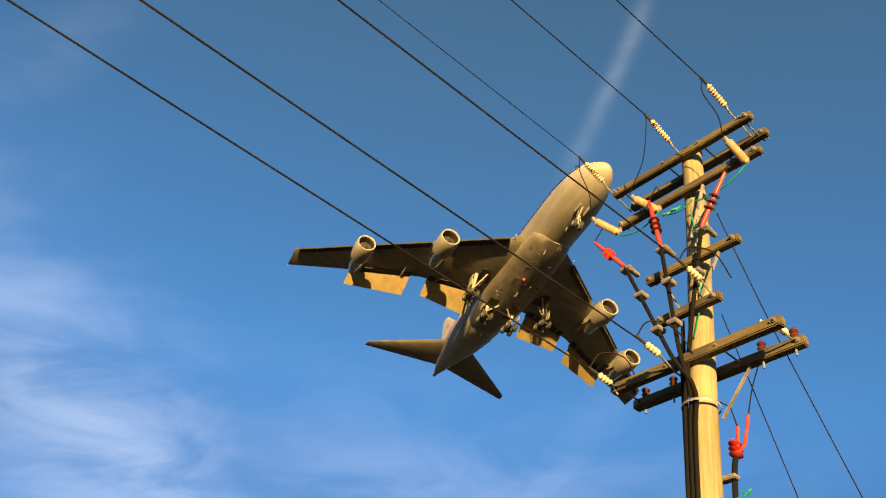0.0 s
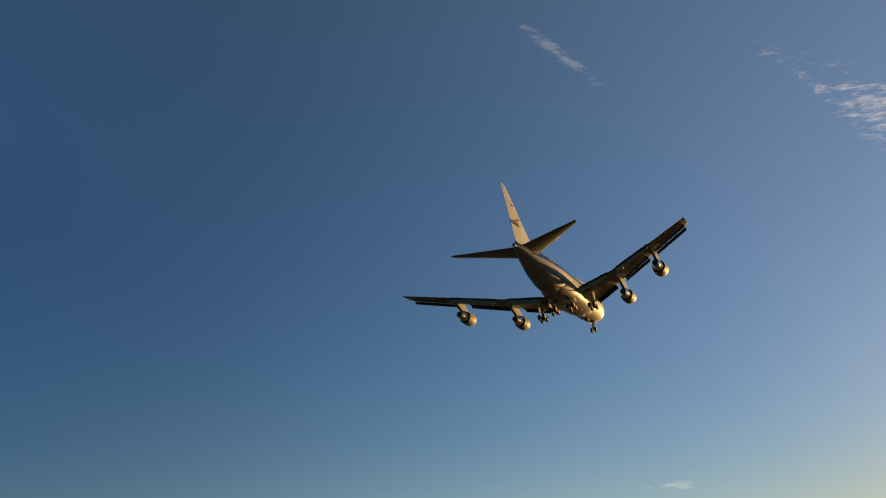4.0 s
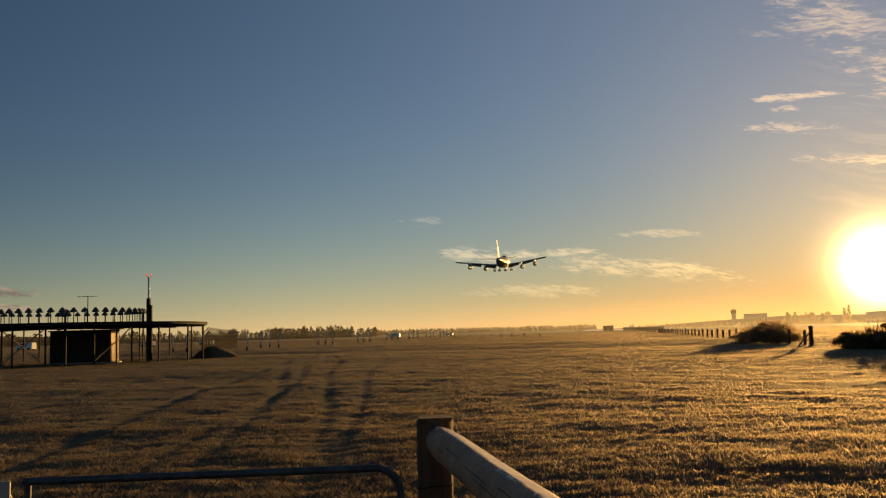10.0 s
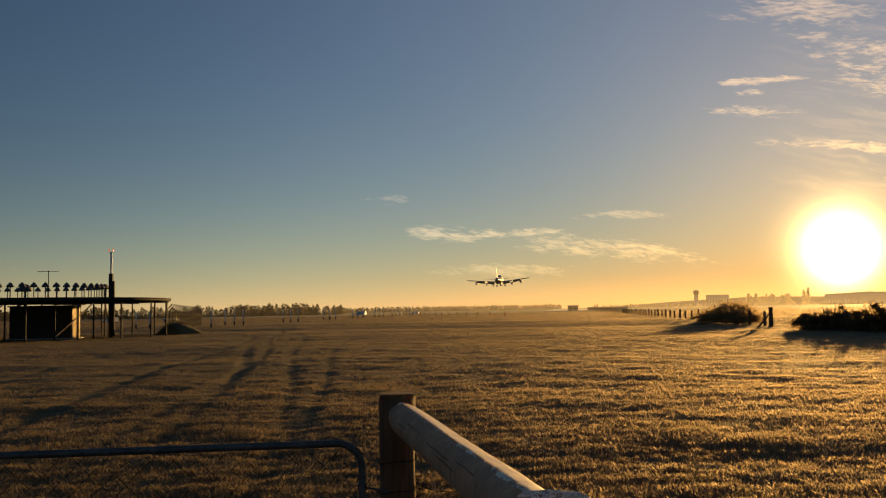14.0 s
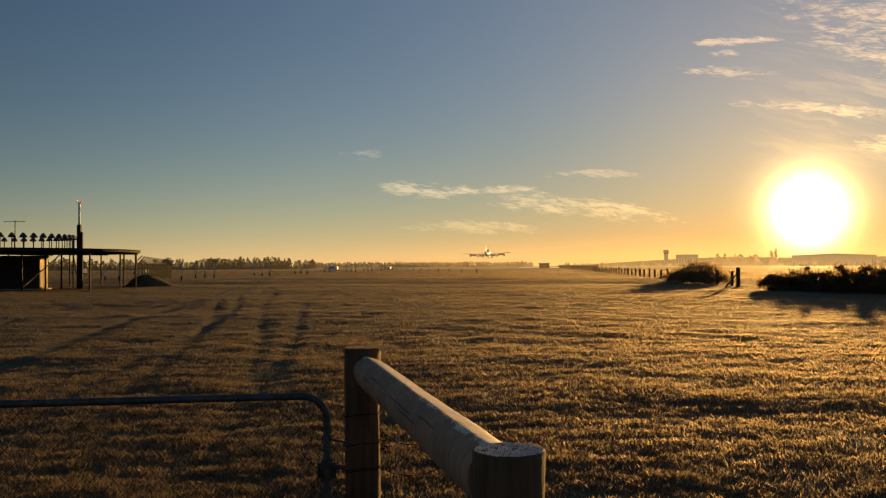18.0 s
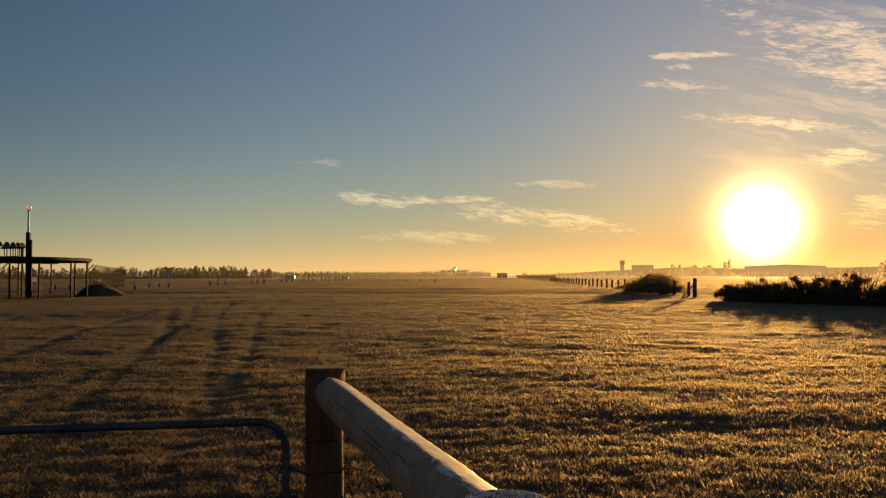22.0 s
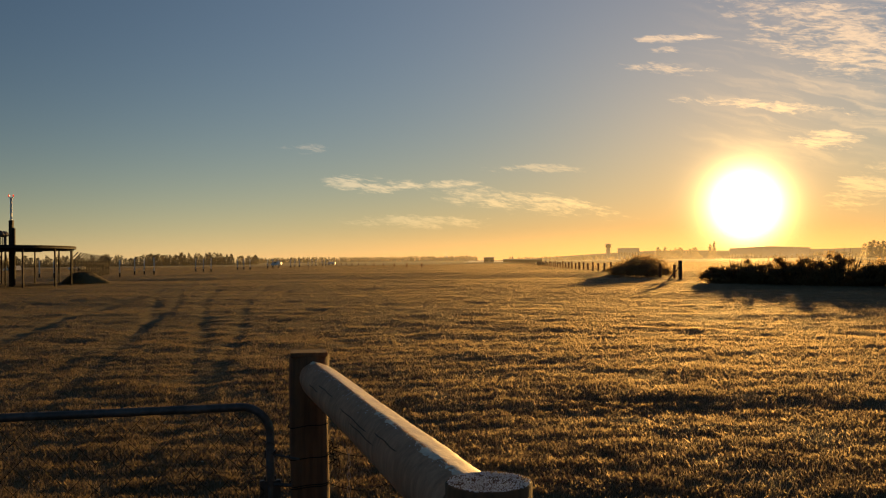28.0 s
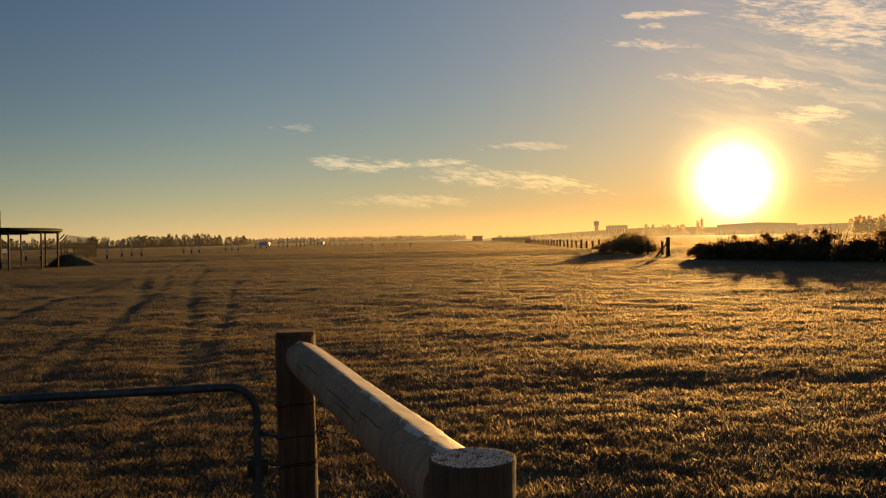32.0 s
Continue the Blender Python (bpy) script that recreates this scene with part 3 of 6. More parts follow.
STATIONS = [  # y, half width, bottom, top, height of the widest line
    (-0.02, 0.12, -0.12, 0.12, 0.0), (-0.35, 0.72, -0.62, 0.66, 0.0), (-1.1, 1.35, -1.15, 1.35, 0.05), (-2.3, 1.98, -1.65, 2.35, 0.15),
    (-4.0, 2.58, -2.1, 3.7, 0.35), (-6.0, 2.98, -2.4, 4.75, 0.5), (-8.5, 3.2, -2.57, 5.25, 0.6), (-11.0, 3.25, -2.6, 5.35, 0.65),
    (-16.0, 3.25, -2.6, 5.35, 0.65), (-19.0, 3.25, -2.6, 5.15, 0.65), (-22.5, 3.25, -2.6, 4.45, 0.65), (-26.0, 3.25, -2.6, 3.95, 0.65),
    (-33.5, 3.25, -2.6, 3.9, 0.65), (-37.0, 3.17, -2.42, 3.9, 0.7), (-41.0, 2.85, -1.75, 3.85, 1.0), (-45.0, 2.3, -0.8, 3.75, 1.4),
    (-49.0, 1.6, 0.3, 3.5, 1.85), (-52.0, 1.0, 1.1, 3.1, 2.1), (-54.0, 0.5, 1.65, 2.6, 2.1), (-54.9, 0.3, 1.78, 2.35, 2.05)]


def eased(rows, n=4):
    """The stations with smooth steps between them."""
    run = []
    for i in range(len(rows) - 1):
        a, b, c, d = rows[max(i - 1, 0)], rows[i], rows[i + 1], rows[min(i + 2, len(rows) - 1)]
        for k in range(n):
            t = k / n
            run.append(tuple(0.5 * (2 * q + (r - p) * t + (2 * p - 5 * q + 4 * r - v) * t * t + (3 * q - p - 3 * r + v) * t ** 3) for p, q, r, v in zip(a, b, c, d)))
    return run + [tuple(rows[-1])]


BODY = eased(STATIONS)


def body_at(y):
    for a, b in zip(BODY, BODY[1:]):
        if b[0] <= y <= a[0]:
            s = (a[0] - y) / (a[0] - b[0])
            return [p + (q - p) * s for p, q in zip(a, b)]
    return list(BODY[-1])


def body_side(y, z, out=0.0):
    """The skin's right-hand x at y and height z."""
    _, w, zb, zt, zc = body_at(y)
    h = zt - zc if z >= zc else zc - zb
    c = min(abs(z - zc) / h, 0.999)
    s = math.sqrt(1 - c * c)
    hump = max(0.0, (h - w) / max(w, 0.01)) if z >= zc else 0.0
    return w * s * (1 - 0.28 * min(hump, 0.8) * c ** 1.5) + out


def foil(x, y_le, y_te, z, thick, n=9, droop=0.0, upright=False):
    """A wing section: a closed ring at span x from leading to trailing edge."""
    ring = []
    for side in (1, -1):
        steps = range(n) if side == 1 else range(n - 2, 0, -1)
        for i in steps:
            s = (i / (n - 1)) ** 1.4
            t = thick * (1.6 * math.sqrt(s) * (1 - s) + 0.02) * (0.62 if side == 1 else 0.45)
            y, h = y_le + (y_te - y_le) * s, side * t - droop * s * s
            ring.append((h, y, z) if upright else (x, y, z + h))
    return ring


WING = [(2.6, -14.8, -28.8, -1.2, 1.75), (3.6, -15.7, -29.3, -1.05, 1.65), (12.0, -23.3, -32.0, -0.05, 1.05), (21.2, -31.75, -37.9, 1.25, 0.62), (29.6, -39.5, -43.7, 2.42, 0.3), (29.82, -39.95, -43.85, 2.45, 0.16)]


def wing_at(x):
    for a, b in zip(WING, WING[1:]):
        if a[0] <= x <= b[0]:
            s = (x - a[0]) / (b[0] - a[0])
            return [p + (q - p) * s for p, q in zip(a, b)]
    return list(WING[-1])


def mirrored(ring, s):
    return [(s * p[0], p[1], p[2]) for p in ring]


def build_airliner():
    jet = tagged(empty("airliner"), "white and grey four-engined jet airliner with wheels and flaps down", "airliner")
    bm = bmesh.new()
    loft(bm, [body_ring(*s) for s in BODY])
    fus = part("fuselage", bm, M_SKIN_LOW, jet, "pale grey fuselage with white crown")
    fus.data.materials.append(M_SKIN_UP)
    for p in fus.data.polygons:
        if p.center.z > (1.1 if p.center.y > -30 else 0.25) + max(0, -(p.center.y + 36)) * 0.09:
            p.material_index = 1
    # stripe of blue under the cabin windows, on both sides
    for s in (1, -1):
        bm = bmesh.new()
        rings = []
        for i in range(64):
            y = -3.2 - i * (50.9 / 63)
            z0 = 1.4 + max(0.0, (-y - 40)) * 0.02
            tall = 1 + 0.09 * max(0.0, -y - 45)                 # it widens towards the tail
            rings.append([(s * body_side(y, z0 + h, 0.018), y, z0 + h) for h in (-0.25 * (tall - 1), 0.3 * tall, 0.6 * tall, 0.9 * tall)])
        loft(bm, rings, cap=False, closed=False)
        part("stripe", bm, M_BLUE, jet, "dark blue stripe")
        bm = bmesh.new()
        loft(bm, [[(s * body_side(-41 - i, 2.55 + 0.03 * i + h, 0.02), -41 - i, 2.55 + 0.03 * i + h) for h in (0, 0.12)] for i in range(9)], cap=False, closed=False)
        part("stripe", bm, M_BLUE, jet, "thin blue line")
    bm = bmesh.new()
    box(bm, 0, 0, 0, 0.05, 0.28, 0.38, bevel=0.02)
    pane = part("window", bm, M_GLASS, jet, "dark cabin window")
    pane.matrix_local = pose(body_side(-8, 1.95, 0.012), -8, 1.95)
    for s in (1, -1):
        for i in range(46):
            y = -7.0 - i * 0.86
            if s == 1 and i == 1:
                continue
            again(pane, pose(s * body_side(y, 1.98 + max(0, -y - 38) * 0.05, 0.012), y, 1.98 + max(0, -y - 38) * 0.05), jet)
        for i in range(9):
            y = -6.6 - i * 0.95
            again(pane, pose(s * body_side(y, 4.25, 0.0), y, 4.25, 0, s * -38, 0), jet)
    bm = bmesh.new()
    loft(bm, [[(x, -3.35 - 0.55 * abs(x) + dy, 3.15 + dz) for dy, dz in ((0, 0), (-0.75, 0.62), (-0.85, 0.5), (-0.1, -0.12))] for x in (-1.9, -1.0, 0, 1.0, 1.9)])
    part("windscreen", bm, M_GLASS, jet, "dark cockpit windscreen")
    # belly fairing
    bm = bmesh.new()
    F = [(-12.6, 1.9, -2.3), (-12.9, 2.2, -2.66), (-14.2, 2.75, -2.76), (-16.5, 3.2, -2.8), (-20, 3.36, -2.82), (-28, 3.36, -2.82), (-33, 3.0, -2.74), (-38.0, 1.2, -2.2)]
    loft(bm, [[(w * math.sin(a), y, -1.2 + (zb + 1.2) * max(math.cos(a), -0.2)) for a in [2 * math.pi * k / 22 for k in range(22)]] for y, w, zb in F])
    part("belly_fairing", bm, M_FAIRING, jet, "grey belly fairing with worn panels")

    def belly(y, a, out=0.0):
        """A point of the fairing's skin."""
        for (y0, w0, z0), (y1, w1, z1) in zip(F, F[1:]):
            if y1 <= y <= y0:
                t = (y0 - y) / (y0 - y1)
                w, zb = w0 + (w1 - w0) * t + out, z0 + (z1 - z0) * t - out
        return Vector((w * math.sin(a), y, -1.2 + (zb + 1.2) * math.cos(a)))

    for y in (-17.4, -22.6, -27.0, -31.5):                # joints between belly panels
        bm = bmesh.new()
        tube(bm, [belly(y, -1.3 + 2.6 * k / 16, 0.0) for k in range(17)], 0.01, 5)
        part("panel_joint", bm, M_WELL, jet, "dark joint between belly panels")
    rnd = random.Random(12)
    for i in range(16):
        y, a = rnd.uniform(-26.5, -15.5), rnd.uniform(-0.85, 0.85)
        bm = bmesh.new()
        w, l = rnd.uniform(0.1, 0.28), rnd.uniform(0.12, 0.4)
        loft(bm, [[belly(yy, aa, o) for aa, o in ((a - w / 3.2, 0.012), (a + w / 3.2, 0.012), (a + w / 3.2, -0.02), (a - w / 3.2, -0.02))] for yy in (y, y - l)])
        part("access_panel", bm, M_SKIN_UP if i % 3 == 0 else M_WELL, jet, "pale belly hatch" if i % 3 == 0 else "dark belly vent")
    bm = bmesh.new()
    lathe(bm, [(0.16, 0.0), (0.15, -0.1), (0.08, -0.17), (0.0, -0.18)], 12, pose(0.25, -21.2, -2.81))
    part("belly_beacon", bm, M_LAMP_RED, jet, "red belly beacon lamp")
    for y, long, side in ((-14.6, 0.5, 0.4), (-23.9, 0.6, -0.3), (-35.0, 0.7, 0.0), (-9.5, 0.5, 0.0)):
        bm = bmesh.new()
        zb = body_at(y)[2] - (0.2 if -34 < y < -13 else 0.0)
        loft(bm, [[(side + q * t, y - 0.5 * sweep - long * u, zb + 0.03 - h) for q, u in ((-1, 0.3), (0, 0), (1, 0.3), (0, 1))] for h, t, sweep in ((0, 0.03, 0), (0.42, 0.015, 0.5))])
        part("blade_aerial", bm, M_SKIN_UP, jet, "small white blade aerial")
    for s in (1, -1):                                     # ports and outlets low on the rear body
        for y, z, q in ((-38.4, -0.9, 0.22), (-44.0, 0.35, 0.16), (-31.9, -0.6, 0.4)):
            bm = bmesh.new()
            box(bm, s * body_side(y, z, 0.0), y, z, 0.05, q, q * 1.2, bevel=0.01)
            part("outlet", bm, M_WELL, jet, "dark square outlet")
        # flat dark slab drawn for the shade inside the wing's wheel well
        bm = bmesh.new()
        box(bm, s * 4.45, -25.2, -1.3, 1.7, 2.7, 0.1)
        part("wheel_well_shade", bm, M_WELL, jet, "dark slab for the shade in the open wheel well under the wing")
    for x, y, w, l in ((0.9, -19, 0.5, 0.7), (-0.8, -19, 0.5, 0.7), (1.3, -22, 0.4, 0.9), (-1.3, -22.5, 0.4, 0.9), (0.3, -24, 0.7, 0.3), (-1.7, -17.5, 0.3, 0.6), (1.9, -25, 0.5, 0.5)):
        bm = bmesh.new()
        box(bm, x, y, -2.825 + 0.05 * abs(x), w * 0.8, l * 0.7, 0.03)
        part("access_panel", bm, M_WING, jet, "small belly panel")
    # two more dark slabs, painted shade of the body gear's wells
    for x, y, w, l in ((1.6, -28.6, 1.5, 3.0), (-1.6, -28.6, 1.5, 3.0)):
        bm = bmesh.new()
        box(bm, x, y, -2.8 + 0.05 * abs(x), w, l, 0.06)
        part("wheel_well_shade", bm, M_WELL, jet, "dark slab for the shade in the open wheel well")
    # wings, flaps, slats, engines
    for s in (1, -1):
        bm = bmesh.new()
        loft(bm, [mirrored(foil(*w), s) for w in WING])
        wing = part("wing", bm, M_WING, jet, "grey swept wing")
        for x0, x1 in ((4.2, 11.0), (13.3, 21.3)):
            bm = bmesh.new()
            rings = []
            for x in (x0, (x0 + x1) / 2, x1):
                _, le, te, z, th = wing_at(x)
                c = (0.27 if x1 < 12 else 0.36) * (le - te)
                rings.append(mirrored([(p[0], te + 0.05 + p[1] * math.cos(0.62) + p[2] * math.sin(0.62), z - 0.3 + p[1] * math.sin(0.62) + p[2] * math.cos(0.62)) for p in foil(x, 0, -c, 0, 0.35)], s))
            loft(bm, rings)
            part("flap", bm, M_FLAP, wing, "lowered pale trailing flap")
            # solid dark strip in place of the shaded gap ahead of the flap
            bm = bmesh.new()
            rings = []
            for x in (x0, x1):
                _, le, te, z, th = wing_at(x)
                rings.append(mirrored([(x, te + 1.0, z - 0.16 - 0.05), (x, te - 0.45, z - 0.12), (x, te - 0.45, z - 0.02), (x, te + 1.0, z - 0.02)], s))
            loft(bm, rings)
            part("flap_cove_shade", bm, M_WELL, wing, "dark strip that stands for the shade in the gap ahead of the flap")
            for x in (x0 + 1.2, x1 - 1.2):
                _, le, te, z, th = wing_at(x)
                bm = bmesh.new()
                tube(bm, [(s * x, te + 2.6, z - 0.3), (s * x, te + 1.3, z - 0.45), (s * x, te + 0.6, z - 0.42), (s * x, te + 0.1, z - 0.4)], [0.05, 0.15, 0.15, 0.05], 8)
                part("flap_fairing", bm, M_WING, wing)
        for x0, x1 in ((4.8, 10.6), (13.2, 19.9), (21.8, 29.2)):
            bm = bmesh.new()
            rings = []
            for x in (x0, x1):
                _, le, te, z, th = wing_at(x)
                rings.append(mirrored([(x, le + 0.12, z - 0.1), (x, le + 0.62, z - 0.62), (x, le + 0.55, z - 0.7), (x, le - 0.02, z - 0.2)], s))
            loft(bm, rings)
            part("leading_flap", bm, M_KRUEGER, wing, "lowered leading-edge flap with shade put into its dark colour")
            # solid dark strip in place of the shaded recess behind the leading flap
            bm = bmesh.new()
            rings = []
            for x in (x0, x1):
                _, le, te, z, th = wing_at(x)
                rings.append(mirrored([(x, le - 0.22, z - 0.17 * th - 0.06), (x, le - 0.95, z - 0.33 * th - 0.1), (x, le - 0.95, z - 0.2 * th), (x, le - 0.22, z)], s))
            loft(bm, rings)
            part("flap_well_shade", bm, M_WELL, wing, "dark strip that stands for the shade behind the leading flap")
        bm = bmesh.new()
        lathe(bm, [(0.0, -0.06), (0.08, -0.04), (0.1, 0.0), (0.06, 0.05), (0.0, 0.07)], 10, pose(s * 4.4, -15.85, -1.15))
        part("landing_light", bm, M_LAMP, wing, "lit landing lamp")
        bm = bmesh.new()
        lathe(bm, [(0.0, -0.1), (0.07, 0.0), (0.0, 0.1)], 8, pose(s * 29.8, -43.9, 2.47))
        part("tip_light", bm, M_WHITE, wing, "small wing-tip lamp")
        for ex, ey, ez in ((12.2, -19.2, -2.95), (21.4, -28.1, -1.6)):
            eng = empty("engine")
            eng.parent = jet
            eng.matrix_local = pose(s * ex, ey, ez)
            turn = pose(0, 0, 0, 90, 0, 0)          # the lathe's height runs aft
            bm = bmesh.new()
            lathe(bm, [(1.02, 1.2), (1.02, 0.9), (1.06, 0.4), (1.12, 0.2)], 28, turn, cap=False)
            part("inlet_duct", bm, M_DARKMETAL, eng, "dark inlet duct")
            bm = bmesh.new()
            lathe(bm, [(1.12, 0.2), (1.18, 0.05), (1.3, 0.02), (1.38, 0.3), (1.43, 1.2), (1.4, 2.3), (1.28, 3.3), (1.2, 3.32), (1.1, 2.6)], 28, turn, cap=False)
            part("cowl", bm, M_SKIN_LOW, eng, "pale engine cowl")
            bm = bmesh.new()
            lathe(bm, [(0.0, 0.75), (0.18, 0.85), (0.4, 1.15), (1.02, 1.2), (1.02, 1.3)], 24, turn, cap=False)
            part("fan", bm, M_DARKMETAL, eng, "dark fan face with a spinner")
            bm = bmesh.new()
            lathe(bm, [(1.15, 2.6), (1.0, 3.35), (0.92, 4.4), (0.78, 5.6), (0.62, 6.3), (0.55, 6.32), (0.5, 5.9)], 24, turn, cap=False)
            part("core_cowl", bm, M_METAL, eng, "bare metal core cowl")
            bm = bmesh.new()
            lathe(bm, [(0.5, 5.7), (0.4, 6.2), (0.2, 6.8), (0.02, 7.1)], 16, turn)
            part("exhaust_cone", bm, M_DARKMETAL, eng)
            _, le, te, z, th = wing_at(ex)
            up = z - ez
            bm = bmesh.new()
            loft(bm, [[(dx * 0.28, y - ey, zz) for dx, y, zz in ((-1, y0, z0), (1, y0, z0), (0.7, y0, z1), (-0.7, y0, z1))] for y0, z0, z1 in
                      ((ey - 0.7, 1.2, 1.35), (ey - 3.0, 1.2, up + 0.15), (le - 0.6, 0.85, up + 0.1), (le - 3.6, up - 0.75, up - 0.1), (le - 5.6, up - 0.45, up - 0.2))])
            part("pylon", bm, M_SKIN_LOW, eng, "engine pylon")
        # tailplane
        bm = bmesh.new()
        loft(bm, [mirrored(foil(*w), s) for w in ((0.7, -44.6, -52.9, 2.45, 0.9), (1.4, -45.4, -53.1, 2.5, 0.8), (12.3, -54.55, -56.0, 3.08, 0.22), (12.56, -54.95, -56.1, 3.1, 0.1))])
        part("tailplane", bm, M_WING, jet, "grey swept tailplane")
    bm = bmesh.new()
    loft(bm, [foil(0, y0, y1, z, t, upright=True) for y0, y1, z, t in ((-39.5, -53.2, 3.2, 0.7), (-43.4, -53.9, 4.6, 0.65), (-54.3, -56.6, 14.3, 0.22), (-55.0, -56.7, 14.55, 0.08))])
    fin = part("fin", bm, M_SKIN_UP, jet, "white tail fin")
    for s in (1, -1):
        def on_fin(y, z, s=s):
            return (s * 0.33, y, z)
        bm = bmesh.new()                              # a red sweep and dark blue bars, the emblem in plain shapes
        pts = [(-48.7, 10.0), (-50.3, 8.6), (-52.0, 7.7), (-54.2, 7.1)]
        loft(bm, [[on_fin(y, z + 0.11), on_fin(y, z - 0.11)] for y, z in pts], cap=False, closed=False)
        part("emblem_sweep", bm, M_RED, fin, "red curved sweep")
        for i in range(4):
            bm = bmesh.new()
            box(bm, s * 0.33, -51.0 - i * 0.78, 7.2, 0.02, 0.42, 0.72, bevel=0.008)
            part("emblem_bar", bm, M_BLUE, fin, "dark blue bar")
        bm = bmesh.new()
        box(bm, s * 0.2, -52.6, 11.0, 0.02, 0.8, 0.4)
        part("flag_panel", bm, M_RED, fin, "small red flag panel")
    bm = bmesh.new()
    lathe(bm, [(0.32, 0.0), (0.27, 0.5), (0.2, 0.55), (0.16, 0.3)], 14, pose(0, -54.8, 2.07, 90, 0, 0), cap=False)
    part("tail_exhaust", bm, M_DARKMETAL, jet)

    def wheel_mesh():
        bm = bmesh.new()
        lathe(bm, [(0.3, -0.2), (0.55, -0.22), (0.62, -0.14), (0.63, 0.0), (0.62, 0.14), (0.55, 0.22), (0.3, 0.2)], 18, pose(0, 0, 0, 0, 90, 0))
        return bm

    first = None
    gears = ((5.6, -26.4, -4.72, -1.0, 1.1), (-5.6, -26.4, -4.72, -1.0, 1.1), (1.95, -29.6, -4.72, -2.6, 1.1), (-1.95, -29.6, -4.72, -2.6, 1.1), (0, -6.9, -4.6, -2.2, 0.0))
    for gx, gy, gz, top, half in gears:
        gear = empty("landing_gear")
        gear.parent = jet
        gear.matrix_local = pose(gx, gy, gz, -9 if half else 0, 0, 0)
        bm = bmesh.new()
        tube(bm, [(0, 0, 0), (0, 0.05, 1.2), (0, 0.1, top - gz)], [0.2, 0.22, 0.28], 10)
        part("strut", bm, M_SKIN_LOW, gear)
        bm = bmesh.new()
        if half:
            box(bm, 0, 0, 0, 0.3, 2 * half, 0.28, bevel=0.05)
        for y in ((half, -half) if half else (0,)):
            tube(bm, [(-0.6, y, 0), (0.6, y, 0)], 0.1, 8)
        part("bogie", bm, M_DARKMETAL, gear)
        bm = bmesh.new()
        tube(bm, [(0, 0.1, 1.2), (0 if not half else -math.copysign(1.3, gx), 1.2, top - gz)], 0.1, 8)
        tube(bm, [(0, -0.1, 1.0), (0, -1.3, top - gz)], 0.11, 8)
        tube(bm, [(0.12, 0.3, 0.5), (0.1, 0.35, 1.5), (0.05, 0.15, 1.9)], 0.07, 6)
        part("brace", bm, M_SKIN_LOW, gear)
        bm = bmesh.new()
        if half:
            tube(bm, [(0, 0.7, 0.15), (0, 0.35, 1.1), (0, 0.15, 1.7)], 0.06, 6)
            tube(bm, [(0, -0.7, 0.15), (0, -0.25, 1.2)], 0.05, 6)
            tube(bm, [(0.1, 0.15, 1.5), (-math.copysign(0.7, gx), 0.1, 2.0), (-math.copysign(1.5, gx), 0.0, top - gz)], 0.08, 6)
        else:
            tube(bm, [(-0.28, 0.15, 0.4), (-0.24, 0.4, 0.8), (-0.2, 0.15, 1.3)], 0.06, 6)
            tube(bm, [(0.2, 0.2, 1.2), (0.25, 1.5, top - gz)], 0.07, 6)
        part("torque_link", bm, M_METAL, gear)
        for y in ((half * 0.75, -half * 0.75) if half else (0,)):
            for x in (-0.56, 0.56) if half else (-0.45, 0.45):
                if first is None:
                    first = part("wheel", wheel_mesh(), M_TYRE, gear, "black tyre")
                    bm = bmesh.new()
                    lathe(bm, [(0.0, -0.21), (0.3, -0.205), (0.3, 0.205), (0.0, 0.21)], 14, pose(0, 0, 0, 0, 90, 0))
                    rim = part("rim", bm, M_SKIN_UP, first, "pale wheel hub")
                    first.matrix_local = pose(x, y, 0)
                else:
                    w = again(first, pose(x, y, 0), gear)
                    again(rim, Matrix(), w)
        bm = bmesh.new()
        if half and abs(gx) > 3:
            box(bm, math.copysign(0.55, gx), 0.0, 2.2, 0.06, 1.1, 1.9, bevel=0.02)
        elif half:
            box(bm, math.copysign(0.8, gx), 0.3, 1.6, 0.06, 1.6, 0.8, bevel=0.02)
        else:
            for x in (-0.62, 0.62):
                box(bm, x, 0.9, 1.95, 0.05, 1.5, 0.6, pose(0, 0, 0), bevel=0.02)
            tube(bm, [(-0.25, 0.2, 1.35), (0.25, 0.2, 1.35)], 0.14, 8)
        part("gear_door", bm, M_SKIN_LOW, gear, "pale gear door")
    return jet


airliner = build_airliner()

# ---- power pole: its own x runs along the arms, y towards the road side (the wires), z up ----


def insulator(parent, a, b, r, mat, sheds=6, name="insulator", label="cream ribbed insulator"):
    """A ribbed rod from a to b."""
    d = (Vector(b) - Vector(a)).length
    prof = [(r * 0.45, 0.0)]
    for i in range(sheds):
        h0, h1 = d * (0.06 + 0.88 * i / sheds), d * (0.06 + 0.88 * (i + 1) / sheds)
        prof += [(r * 0.55, h0), (r, h0 + (h1 - h0) * 0.45), (r, h0 + (h1 - h0) * 0.65), (r * 0.55, h1)]
    prof.append((r * 0.45, d))
    bm = bmesh.new()
    lathe(bm, prof, 14, along(a, b))
    return part(name, bm, mat, parent, label)


def rod(parent, name, points, r, mat, label="", sides=8):
    bm = bmesh.new()
    if len(points) > 3 and not isinstance(r, (list, tuple)):
        points = curved(points)
    tube(bm, points, r, sides)
    return part(name, bm, mat, parent, label)


